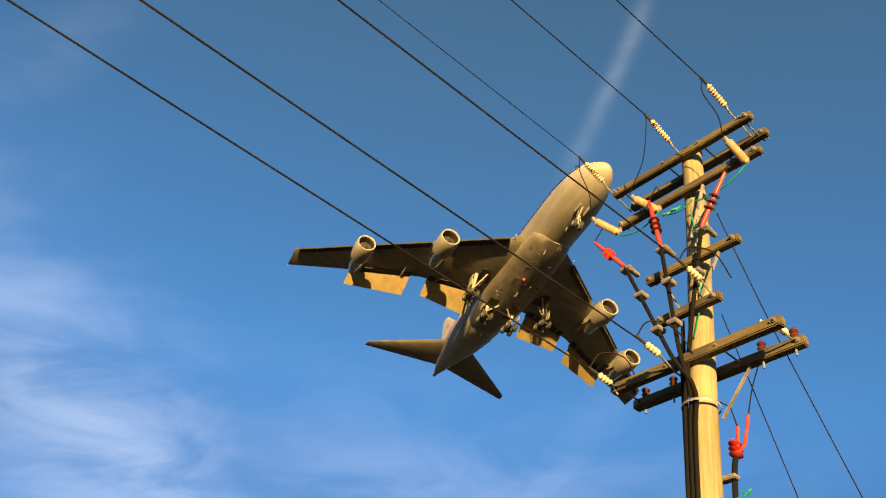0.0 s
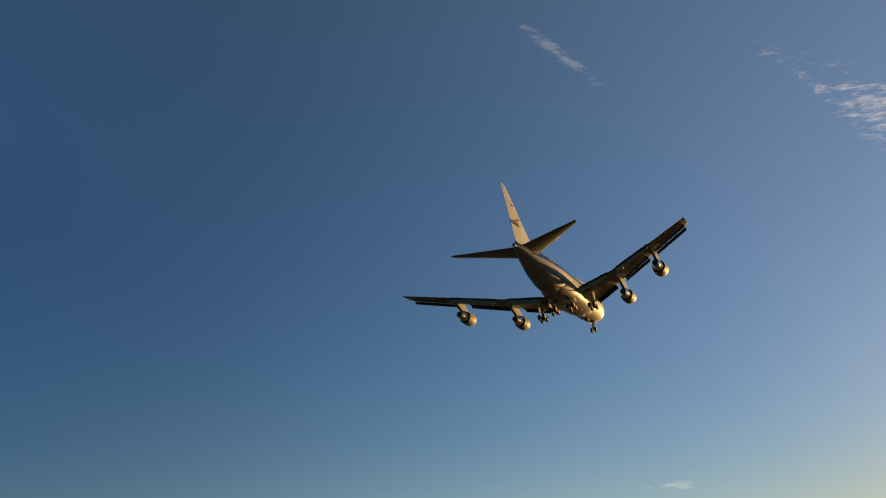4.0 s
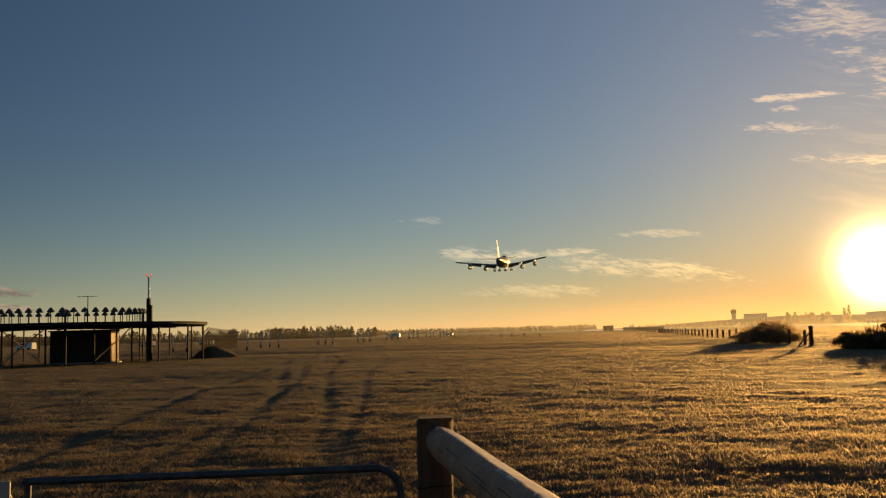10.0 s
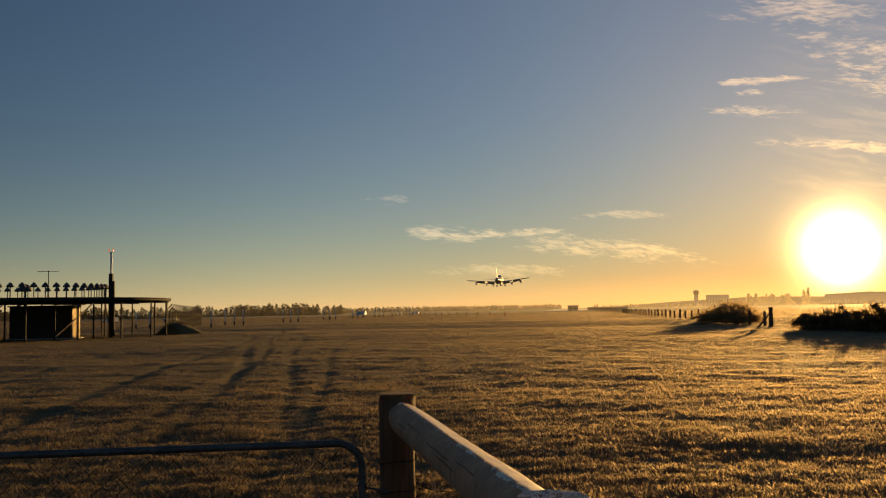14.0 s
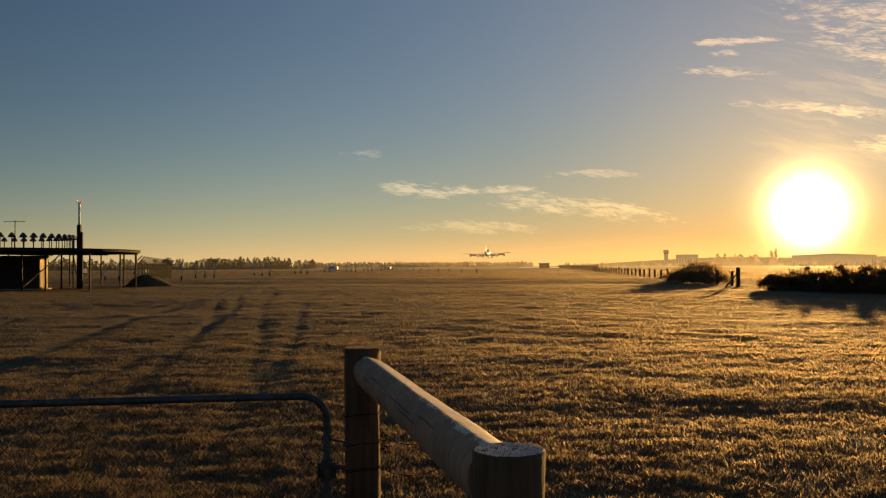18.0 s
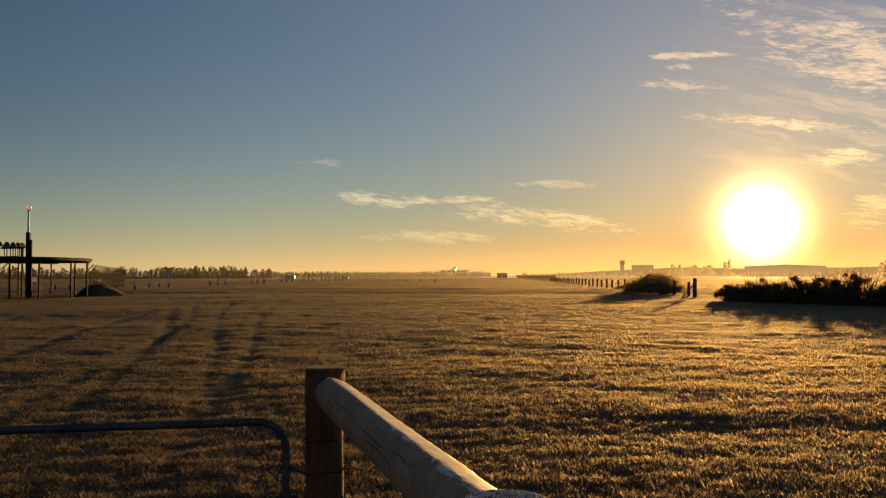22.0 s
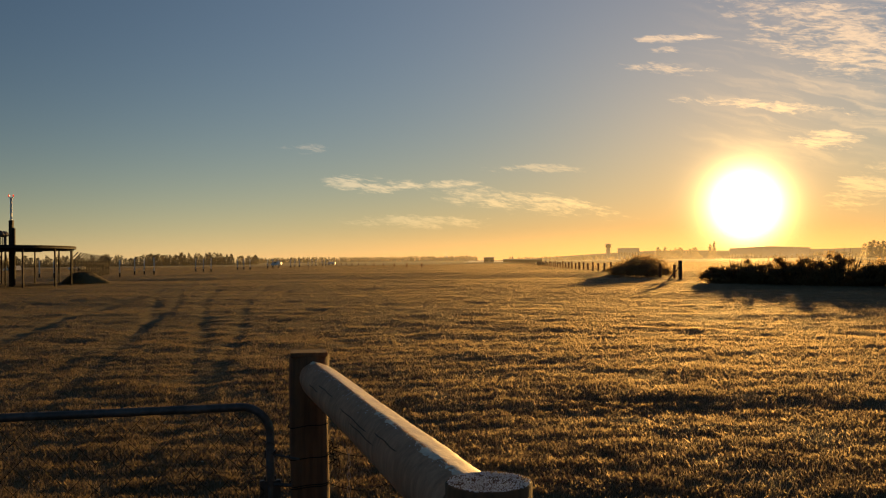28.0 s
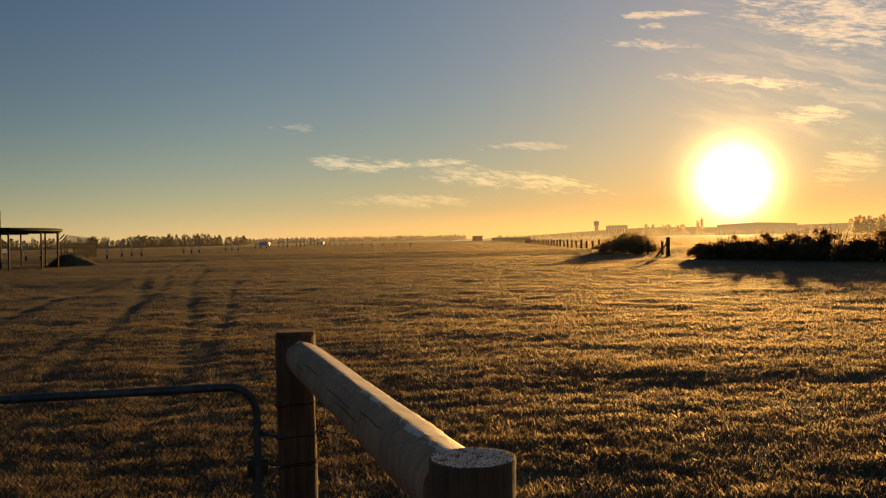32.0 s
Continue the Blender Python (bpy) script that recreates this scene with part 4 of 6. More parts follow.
def build_power_pole():
    root = empty("power_pole", m=Matrix(((-0.196, 0.981, 0, -5.97), (0.981, 0.196, 0, -6.19), (0, 0, -1, 0), (0, 0, 0, 1))) @ Matrix.Diagonal((1, 1, -1, 1)))
    tagged(root, "round treated-pine power pole with weathered crossarms and cable ends", "power pole")
    rng = random.Random(5)
    bm = bmesh.new()
    rings = []
    for i in range(25):
        z = -0.3 + i * (10.95 / 24)
        r = 0.175 - 0.045 * i / 24
        ox, oy = 0.03 * math.sin(i * 0.35), 0.02 * math.sin(i * 0.5 + 1)
        rings.append([(ox + (r + 0.006 * math.sin(3 * a + i)) * math.cos(a), oy + (r + 0.005 * math.sin(2 * a + i * 0.7)) * math.sin(a), z) for a in [2 * math.pi * k / 20 for k in range(20)]])
    loft(bm, rings)
    part("pole", bm, M_POLE, root, "pale round pine pole with drying cracks")
    bm = bmesh.new()
    lathe(bm, [(0.135, 0), (0.14, 0.02), (0.13, 0.05), (0.0, 0.07)], 18, pose(0.03 * math.sin(24 * 0.35), 0, 10.6))
    part("pole_cap", bm, M_GALV, root)

    def arm(x0, x1, y, z, deep=0.1, high=0.11):
        bm = bmesh.new()
        box(bm, (x0 + x1) / 2, y, z, x1 - x0, deep, high, bevel=0.012)
        a = part("crossarm", bm, M_ARM, root, "dark weathered timber crossarm")
        for x in (x0 + 0.06, x1 - 0.06):
            b = bmesh.new()
            tube(b, [(x, y - 0.1, z), (x, y + 0.1, z)], 0.014, 6)
            lathe(b, [(0.03, 0), (0.03, 0.02)], 6, along((x, y + 0.05, z), (x, y + 0.08, z)))
            part("bolt", b, M_GALV, a)
        return a

    arm(-1.12, 1.05, 0.19, 10.46)
    arm(-1.13, 1.02, -0.19, 10.5)
    arm(-1.01, 1.12, 0.2, 9.8)
    arm(-0.57, 0.72, 0.2, 8.64)
    arm(-0.42, 0.42, 0.2, 7.97)
    arm(-1.1, 1.1, 0.2, 7.32, 0.11, 0.12)
    arm(-1.1, 1.1, -0.2, 7.3, 0.11, 0.12)
    # through-bolts between the paired arms
    for z, xs in ((10.47, (-1.0, -0.25, 0.3, 0.92)), (7.31, (-1.0, -0.3, 0.35, 1.0))):
        for x in xs:
            rod(root, "spacer_bolt", [(x, -0.28, z), (x, 0.28, z)], 0.011, M_GALV, sides=6)
    # strain insulators of the three high wires
    for x in (0.82, -0.05, -1.19):
        rod(root, "strain_link", [(x, -0.24, 10.5), (x, 0.3, 10.6), (x, 0.36, 10.66)], 0.012, M_GALV, sides=6)
        insulator(root, (x, 0.36, 10.64), (x, 0.74, 10.74), 0.042, M_PORCELAIN, 8)
        rod(root, "clamp", [(x, 0.72, 10.74), (x, 0.86, 10.76)], 0.02, M_DARKMETAL)
    # three bell insulators in the lower spans
    for x, z, y0 in ((-0.23, 7.32, 0.45), (-1.03, 7.32, 0.3), (0.28, 8.17, 0.35)):
        rod(root, "strain_link", [(x, 0.2, z - 0.08), (x, y0, z)], 0.012, M_GALV, sides=6)
        insulator(root, (x, y0, z), (x, y0 + 0.24, z + 0.02), 0.043, M_PORCELAIN, 4)
        rod(root, "clamp", [(x, y0 + 0.22, z + 0.02), (x, y0 + 0.4, z + 0.03)], 0.018, M_DARKMETAL)
        rod(root, "jumper", [(x, y0 + 0.38, z + 0.03), (x + 0.05, y0 + 0.25, z + 0.28), (x + 0.18, y0 - 0.02, z + 0.3), (x + 0.3, 0.22, z - 0.05)], 0.009, M_WIRE, sides=6)
    # back strain insulator on the far side
    insulator(root, (0.55, -0.3, 7.85), (0.8, -0.65, 7.7), 0.043, M_PORCELAIN, 4)
    # surge arresters: tan barrels on the third arm
    for (x0, z0), (x1, z1) in (((0.79, 10.05), (0.98, 9.58)), ((-0.64, 9.98), (-0.3, 9.6)), ((-1.32, 9.99), (-0.95, 9.6))):
        a, b = (x0, 0.36, z0), (x1, 0.3, z1)
        insulator(root, a, b, 0.052, M_BUSHING, 10, "surge_arrester", "tan ribbed barrel arrester")
        rod(root, "arrester_cap", [Vector(a) + Vector((0, 0, -0.01)), Vector(a) + Vector((-0.03, 0.01, 0.06))], 0.03, M_GALV)
        rod(root, "bracket", [b, (x1 - 0.02, 0.24, z1 + 0.08), (x1 - 0.05, 0.22, 9.82)], 0.018, M_GALV)
    # red cable ends with brown sheds, and their black cables down the pole
    ends = (((0.71, 9.56), (0.33, 8.93), (0.07, 7.78), 0.24), ((-0.36, 9.72), (-0.21, 8.88), (-0.07, 7.4), 0.3), ((-1.26, 9.53), (-0.76, 8.86), (-0.17, 7.35), 0.3))
    for i, ((x0, z0), (x1, z1), (x2, z2), y) in enumerate(ends):
        a, b = Vector((x0, y + 0.12, z0)), Vector((x1, y + 0.1, z1))
        end = rod(root, "cable_end", [a, a.lerp(b, 0.3), a.lerp(b, 0.65), b], [0.016, 0.027, 0.031, 0.026], M_RED_SLEEVE, "red cable termination", 10)
        for k in range(3 if i != 2 else 2):
            s = 0.42 + 0.11 * k
            bm = bmesh.new()
            lathe(bm, [(0.026, -0.02), (0.066, 0.012), (0.068, 0.02), (0.026, 0.03)], 14, along(a.lerp(b, s), b))
            part("shed", bm, M_BROWN_GLAZE if i != 2 else M_RED_SLEEVE, end)
        bm = bmesh.new()
        box(bm, b.x, b.y - 0.04, b.z - 0.02, 0.16, 0.12, 0.05, bevel=0.01)
        box(bm, b.x + 0.05, b.y - 0.1, b.z - 0.04, 0.06, 0.2, 0.05, bevel=0.01)
        part("cable_clamp", bm, M_GALV, root)
        rod(root, "lead", [a, a + Vector((0.02, -0.03, 0.1)), a + Vector((0.05, -0.1, 0.3))], 0.008, M_WIRE, sides=6)
        rod(root, "power_cable", [b, Vector(((x1 + x2) / 2, y + 0.06, (z1 + z2) / 2)), Vector((x2, y + 0.02, z2)), Vector((-0.1 + 0.06 * i, 0.2, 6.9)), Vector((-0.13 + 0.055 * i, 0.185, 6.2)),
                                  Vector((-0.13 + 0.055 * i, 0.19, 3.0)), Vector((-0.13 + 0.055 * i, 0.2, 0.0))], 0.025, M_CABLE, "black cable", 8)
        for z in (8.35, 7.75):
            s = (z1 - z) / (z1 - z2)
            if 0 < s < 1:
                bm = bmesh.new()
                box(bm, x1 + (x2 - x1) * s, y + 0.04, z, 0.13, 0.14, 0.06, bevel=0.01)
                part("cable_clamp", bm, M_GALV, root)
    for i in range(2):
        rod(root, "power_cable", [(-0.17 + 0.03 * i, 0.14, 7.6 + 0.3 * i), (-0.16 + 0.03 * i, 0.16, 6.9), (-0.165 + 0.02 * i, 0.14, 3.0), (-0.165 + 0.02 * i, 0.15, 0.0)], 0.022, M_CABLE, "black cable", 8)
    bm = bmesh.new()
    lathe(bm, [(0.205, -0.015), (0.21, 0.0), (0.205, 0.015)], 20, pose(-0.02, 0.05, 6.78), cap=False)
    part("strap", bm, M_GALV, root, "steel strap round pole and cables")
    # droppers from the high wires to the arresters
    for x, x2, z2 in ((0.82, 0.79, 10.08), (-0.05, -0.64, 10.02), (-1.19, -1.32, 10.02)):
        rod(root, "dropper", [(x, 0.84, 10.75), (x - 0.03, 0.8, 10.55), ((x + x2) / 2 + 0.04, 0.6, 10.25), (x2 - 0.02, 0.42, z2 + 0.04), (x2, 0.37, z2)], 0.007, M_WIRE, sides=6)
    # green earth wire looped from arrester to arrester
    for a, b in (((0.96, 9.56), (0.2, 9.48)), ((0.2, 9.48), (-0.3, 9.58)), ((-0.3, 9.58), (-0.95, 9.58))):
        rod(root, "earth_wire", sag((a[0], 0.3, a[1]), (b[0], 0.26, b[1]), 0.1, 8), 0.009, M_GREEN_TAPE, "green earth wire", 6)
    for i in range(4):
        rod(root, "earth_tail", [(-0.25 + 0.05 * i, 0.27, 9.5), (-0.2 + 0.06 * i, 0.33, 9.46 - 0.03 * (i % 2)), (-0.14 + 0.05 * i, 0.28, 9.5)], 0.012, M_GREEN_TAPE, sides=6)
    rod(root, "earth_wire", [(0.1, 0.2, 9.4), (0.13, 0.16, 8.9), (0.12, 0.15, 8.1), (0.02, 0.16, 7.6)], 0.008, M_GREEN_TAPE, sides=6)
    # braces
    for p, q in (((0.46, -0.2, 7.26), (0.1, -0.14, 6.7)), ((0.62, 0.2, 9.74), (0.1, 0.15, 9.1)), ((0.3, 0.2, 9.75), (0.05, 0.15, 9.05)), ((0.45, 0.2, 8.6), (0.1, 0.15, 8.05)), ((-0.35, 0.22, 8.6), (-0.1, 0.22, 7.99))):
        bm = bmesh.new()
        d = Vector(q) - Vector(p)
        box(bm, 0, 0, d.length / 2, 0.045, 0.012, d.length, along(p, q))
        part("brace", bm, M_GALV, root, "flat steel brace")
    # side equipment on the far face: low-voltage cable end with three red fingers
    for x, z in ((0.34, 6.72), (0.2, 6.62), (0.12, 6.5)):
        rod(root, "cable_finger", [(x, -0.24, z), (x * 0.6 + 0.08, -0.22, 6.4), (0.17, -0.22, 6.28)], 0.018, M_RED_SLEEVE, "red cable finger")
    for z in (6.42, 6.36, 6.3):
        bm = bmesh.new()
        lathe(bm, [(0.03, -0.02), (0.075, 0), (0.03, 0.02)], 12, pose(0.17, -0.22, z, 10, 8, 0))
        part("shed", bm, M_RED_SLEEVE, root)
    rod(root, "power_cable", [(0.17, -0.22, 6.3), (0.13, -0.21, 5.9), (0.12, -0.2, 4.0), (0.12, -0.2, 0.0)], 0.03, M_CABLE, "black cable")
    bm = bmesh.new()
    box(bm, 0.1, -0.17, 6.04, 0.2, 0.1, 0.05, bevel=0.01)
    part("cable_clamp", bm, M_GALV, root)
    rod(root, "earth_wire", [(0.17, -0.22, 5.92), (0.25, -0.24, 5.86), (0.3, -0.22, 5.9), (0.22, -0.2, 5.83), (0.14, -0.2, 5.84)], 0.007, M_GREEN_TAPE, sides=6)
    rod(root, "lead", [(0.34, -0.24, 6.72), (0.38, -0.26, 6.95), (0.42, -0.28, 7.12), (0.55, -0.2, 7.25)], 0.008, M_WIRE, sides=6)
    rod(root, "lead", [(0.2, -0.24, 6.62), (0.16, -0.2, 6.85), (0.0, -0.16, 6.98)], 0.008, M_WIRE, sides=6)
    # pin insulators on the low arms
    for x, y in ((0.6, -0.2), (0.98, -0.2), (-0.55, -0.2), (-0.95, -0.2)):
        insulator(root, (x, y, 7.36), (x, y, 7.5), 0.05, M_BROWN_GLAZE, 2, "pin_insulator", "brown glazed pin insulator")
        bm = bmesh.new()
        tube(bm, [(x, y, 7.16), (x, y, 7.38)], 0.012, 6)
        part("pin", bm, M_GALV, root)
    return root


power_pole = build_power_pole()
POLE = power_pole.matrix_basis.copy()


def wire(a, b, drop, r, label="dark overhead wire strung from the pole"):
    bm = bmesh.new()
    tube(bm, sag(POLE @ Vector(a), POLE @ Vector(b), drop, 24), r, 6)
    tagged(part("overhead_wire", bm, M_WIRE), label, "wire", "wires of the pole")


for x, z, r in ((0.82, 10.76, 0.008), (-0.05, 10.76, 0.008), (-1.19, 10.76, 0.006), (0.28, 8.2, 0.0095), (-0.23, 7.34, 0.0095), (-1.03, 7.34, 0.0095)):
    wire((x, 0.7, z), (x + 0.15, 62, z + 0.1), 0.25, r)
# stay wires and service wires away from the road
for a, b, r in (((0.2, -0.2, 9.6), (0.8, -0.27, 7.36), 0.007), ((0.82, -0.28, 7.3), (0.82, -7.3, 0.0), 0.007), ((0.2, -0.12, 8.0), (0.2, -5.3, 0.0), 0.007)):
    wire(a, b, 0.02, r, "thin steel stay wire running down from the pole")

# ---- the near fence: two round posts, a round rail, a pipe gate ----
POST_FAR, POST_NEAR = Vector((-0.42, 4.86, 0)), Vector((0.205, 2.32, 0))


def round_post(at, r, top, name="fence_post", label="dark round timber fence post"):
    root = tagged(empty(name, at), label, "fence post")
    bm = bmesh.new()
    rings = []
    for i in range(14):
        z = -0.4 + (top + 0.4) * i / 13
        rings.append([((r + 0.004 * math.sin(2 * a + i * 0.5) + 0.003 * math.sin(5 * a + i)) * math.cos(a), (r + 0.004 * math.sin(3 * a + i * 0.4)) * math.sin(a), z) for a in [2 * math.pi * k / 28 for k in range(28)]])
    rings.append([(p[0] * 0.96, p[1] * 0.96, top + 0.006) for p in rings[-1]])
    loft(bm, rings)
    part("post_shaft", bm, M_POST, root)
    return root


def frost_crust(parent, rings_of, label):
    """A thin uneven crust of frost from a function that gives its grains."""
    v, f = [], []
    for c, s, up, side in rings_of:
        k = len(v)
        fwd = up.cross(side)
        v += [c + side * s, c - side * s * 0.5 + fwd * s * 0.86, c - side * s * 0.5 - fwd * s * 0.86, c + up * s * 1.0]
        f += [(k, k + 1, k + 3), (k + 1, k + 2, k + 3), (k + 2, k, k + 3)]
    ob = soup("frost_crust", np.array(v), np.array(f), M_FROST, "stuff", label)
    ob.parent = parent


def build_near_fence():
    rng = random.Random(3)
    far = round_post(POST_FAR, 0.1, 1.27, label="dark round gate post with a flat capped top")
    bm = bmesh.new()
    box(bm, 0.0, 0.0, 1.285, 0.186, 0.186, 0.022, pose(0, 0, 0, 0, 0, 5), bevel=0.004)
    part("cap_board", bm, M_POST, far, "thin worn board on the post top")
    near = round_post(POST_NEAR, 0.1, 1.238, label="round timber post with a frosted sawn top")
    grains = []
    for _ in range(4200):
        a, q = rng.uniform(0, 6.283), math.sqrt(rng.random()) * 0.094
        if rng.random() < 0.25 + 0.6 * (noise.noise(Vector((math.cos(a) * q * 30, math.sin(a) * q * 30, 1))) + 0.4):
            grains.append((Vector((q * math.cos(a), q * math.sin(a), 1.243)), rng.uniform(0.0015, 0.004), Vector((0, 0, 1)), Vector((math.cos(a * 7), math.sin(a * 7), 0))))
    frost_crust(near, grains, "white frost grains on the sawn top")
    # rail between them, butted to both
    a, b = POST_FAR + Vector((0.044, -0.085, 1.168)), POST_NEAR + Vector((-0.026, 0.09, 1.146))

    def rail_r(s, t):
        """The log's radius; t turns from the top to the sunny side, where a flat is worn."""
        r = 0.0885 + 0.002 * math.sin(s * 9) + 0.003 * s + 0.0015 * math.sin(4 * t + 6 * s)
        c = math.cos(t - 0.36)
        return min(r, 0.84 * r / c) if c > 0.5 else r

    rail = tagged(empty("fence_rail", m=along(a, b)), "pale round timber rail with frost along its top", "fence rail")
    L = (b - a).length
    up = (rail.matrix_basis.to_3x3().inverted() @ Vector((0, 0, 1)))
    up.z = 0
    up.normalize()
    side = up.cross(Vector((0, 0, 1)))
    bm = bmesh.new()
    loft(bm, [[(up * math.cos(t) + side * math.sin(t)) * rail_r(i / 39, t) * (0.95 if i in (0, 39) else 1) + Vector((0, 0, i / 39 * L)) for t in [2 * math.pi * k / 60 - math.pi for k in range(60)]] for i in range(40)])
    part("rail_log", bm, M_RAIL, rail, "weathered pale log with cracks")
    grains = []
    for _ in range(700):
        s, t = rng.random(), rng.gauss(0.0, 0.25)
        r = rail_r(s, t) + 0.0004
        n = up * math.cos(t) + side * math.sin(t)
        grains.append((n * r + Vector((0, 0, s * L)), rng.uniform(0.001, 0.003), n, Vector((0, 0, 1))))
    frost_crust(rail, grains, "loose frost grains along the rail's top")
    bm = bmesh.new()                                        # the crust itself, with a ragged edge; its golden colour stands in for sunlight
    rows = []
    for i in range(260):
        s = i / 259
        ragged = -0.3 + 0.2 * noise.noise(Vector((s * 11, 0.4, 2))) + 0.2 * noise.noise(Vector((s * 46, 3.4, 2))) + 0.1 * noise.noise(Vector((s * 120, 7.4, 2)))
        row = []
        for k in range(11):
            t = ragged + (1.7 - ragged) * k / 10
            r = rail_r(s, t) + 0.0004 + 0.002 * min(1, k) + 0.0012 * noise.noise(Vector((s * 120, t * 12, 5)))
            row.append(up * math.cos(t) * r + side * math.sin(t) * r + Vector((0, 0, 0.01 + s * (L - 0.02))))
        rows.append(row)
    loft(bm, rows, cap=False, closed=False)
    part("sunlit_frost_skin", bm, M_SUNNY, rail, "frost skin along the sunny side, warm sunlight put into its colour")
    for s, t, l in ((0.3, 1.0, 0.35), (0.55, 1.15, 0.5), (0.2, 1.3, 0.25), (0.75, 0.95, 0.3), (0.62, 1.35, 0.4)):
        bm = bmesh.new()
        pts = []
        for i in range(9):
            q = s + l * (i / 8 - 0.5) / L * 1.0
            tt = t + 0.018 * math.sin(i * 1.3)
            r = rail_r(q, -tt) + 0.0004
            n = up * math.cos(tt) + side * math.sin(tt) * -1
            pts.append(n * r + Vector((0, 0, q * L)))
        tube(bm, pts, [0.0004] + [0.0022] * 7 + [0.0004], 5)
        part("crack", bm, M_POST, rail, "dark drying crack")
    # wire ties, staples and a short chain on the gate post
    def loop_wire(z, r0, name, label, tilt=0.0):
        bm = bmesh.new()
        tube(bm, [(r0 * math.cos(a), r0 * math.sin(a), z + tilt * math.cos(a) + 0.006 * math.sin(3 * a)) for a in [2 * math.pi * k / 28 for k in range(29)]], 0.0022, 5)
        part(name, bm, M_WIRE, far, label)
    for z in (0.93, 0.77, 0.635, 0.625):
        loop_wire(z, 0.105, "wire_tie", "rusty wire round the post", 0.01)
    for z in (0.8, 0.62):                                  # barbed strand to the right of the post
        bm = bmesh.new()
        tube(bm, sag((0.1, 0, z), (0.45, 0.5, z - 0.1), 0.05, 8), 0.002, 5)
        for i in range(4):
            c = Vector((0.1, 0, z)).lerp(Vector((0.45, 0.5, z - 0.1)), 0.1 + 0.25 * i)
            tube(bm, [c + Vector((-0.012, 0, -0.014)), c + Vector((0.012, 0.004, 0.014))], 0.0016, 4)
        part("barbed_wire", bm, M_WIRE, far)
    bm = bmesh.new()                                        # knot of wire and latch
    for i in range(14):
        a0 = rng.uniform(0, 6.28)
        c = Vector((0.11 + rng.uniform(-0.02, 0.03), -0.02, 0.78 + rng.uniform(-0.07, 0.06)))
        tube(bm, [c + Vector((0.02 * math.cos(a0 + k), 0.015 * math.sin(a0 * 2 + k), 0.02 * math.sin(a0 + k))) for k in (0, 1.2, 2.4, 3.6)], 0.002, 5)
    part("wire_knot", bm, M_WIRE, far, "tangled knot of tie wire")
    link = None
    for i in range(9):                                      # hanging chain with dew
        m = pose(0.2, -0.03, 0.79 - i * 0.032, 0, 0, 90 * (i % 2))
        if link is None:
            bm = bmesh.new()
            tube(bm, [(0.008 * math.cos(a), 0, 0.019 * math.sin(a)) for a in [2 * math.pi * k / 12 for k in range(13)]], 0.0026, 6)
            link = part("chain_link", bm, M_GALV, far)
            link.matrix_local = m
        else:
            again(link, m, far)
    # the gate: bent pipe frame with diamond netting
    p0, p1 = Vector((-0.575, 4.52, 0)), Vector((-2.42, 4.24, 0))
    d = (p1 - p0).normalized()

    def pipe_gate(start, length, round_far, label):
        g = tagged(empty("pipe_gate", m=Matrix.Translation(start) @ Matrix(((d.x, -d.y, 0, 0), (d.y, d.x, 0, 0), (0, 0, 1, 0), (0, 0, 0, 1)))), label, "gate")
        top, low, rr = 1.075, 0.18, 0.13
        pts = [(0, 0, low)] + [(0, 0, 0.5), (0, 0, top - rr)]
        pts += [(rr - rr * math.cos(a), 0, top - rr + rr * math.sin(a)) for a in [math.pi / 2 * k / 8 for k in range(1, 9)]]
        pts += [(length * k / 6 + rr * (1 - k / 6), 0, top) for k in range(1, 6)]
        if round_far:
            pts += [(length - rr + rr * math.sin(a), 0, top - rr + rr * math.cos(a)) for a in [math.pi / 2 * k / 8 for k in range(9)]]
            pts += [(length, 0, low)]
        else:
            pts += [(length, 0, top)]
        bm = bmesh.new()
        tube(bm, pts, 0.0195, 14)
        part("pipe_frame", bm, M_PIPE, g, "bent galvanised pipe frame")
        if not round_far:
            bm = bmesh.new()
            tube(bm, [(length - 0.02, 0, low), (length - 0.02, 0, top)], 0.018, 12)
            part("stile", bm, M_PIPE, g)
        bm = bmesh.new()
        tube(bm, [(0, 0, low), (length, 0, low)], 0.0175, 12)
        part("bottom_pipe", bm, M_PIPE, g)
        bm = bmesh.new()
        step, z0, z1 = 0.115, low + 0.01, top - 0.03
        i = -int((z1 - z0) / step) - 1
        while i * step < length:
            for way3 in (1, -1):
                ks = []
                for k in range(0, 15):
                    z = z0 + (z1 - z0) * k / 14
                    x = i * step + (z - z0) if way3 == 1 else i * step + (z1 - z)
                    if 0.015 < x < length - 0.015 and z < top - 0.02 - max(0, 0.1 - x) * 0.8:
                        ks.append((x, way3 * 0.003 * (1 if k % 2 else -1), z))
                if len(ks) > 1:
                    tube(bm, ks, 0.0015, 4, cap=False)
            i += 1
        net = part("wire_netting", bm, M_WIRE, g, "diamond wire netting")
        net["kind"] = "stuff"
        bm = bmesh.new()
        for k in range(70):
            x, z = rng.uniform(0.05, length - 0.05), top - 0.035 - abs(rng.gauss(0, 0.16))
            if z > low:
                bmesh.ops.create_icosphere(bm, subdivisions=1, radius=rng.uniform(0.0018, 0.0032), matrix=pose(x, -0.005, z))
        drops = part("dew_drops", bm, M_DEW, g, "clear dew drops on the netting")
        drops["kind"] = "stuff"

        return g

    g1 = pipe_gate(p0, (p1 - p0).length, False, "galvanised pipe gate with rounded corner and diamond netting")
    bm = bmesh.new()
    box(bm, 0.0, -0.015, 0.685, 0.095, 0.06, 0.12, bevel=0.02)
    tube(bm, [(-0.01, 0, 0.71), (-0.1, 0.06, 0.71)], 0.01, 8)
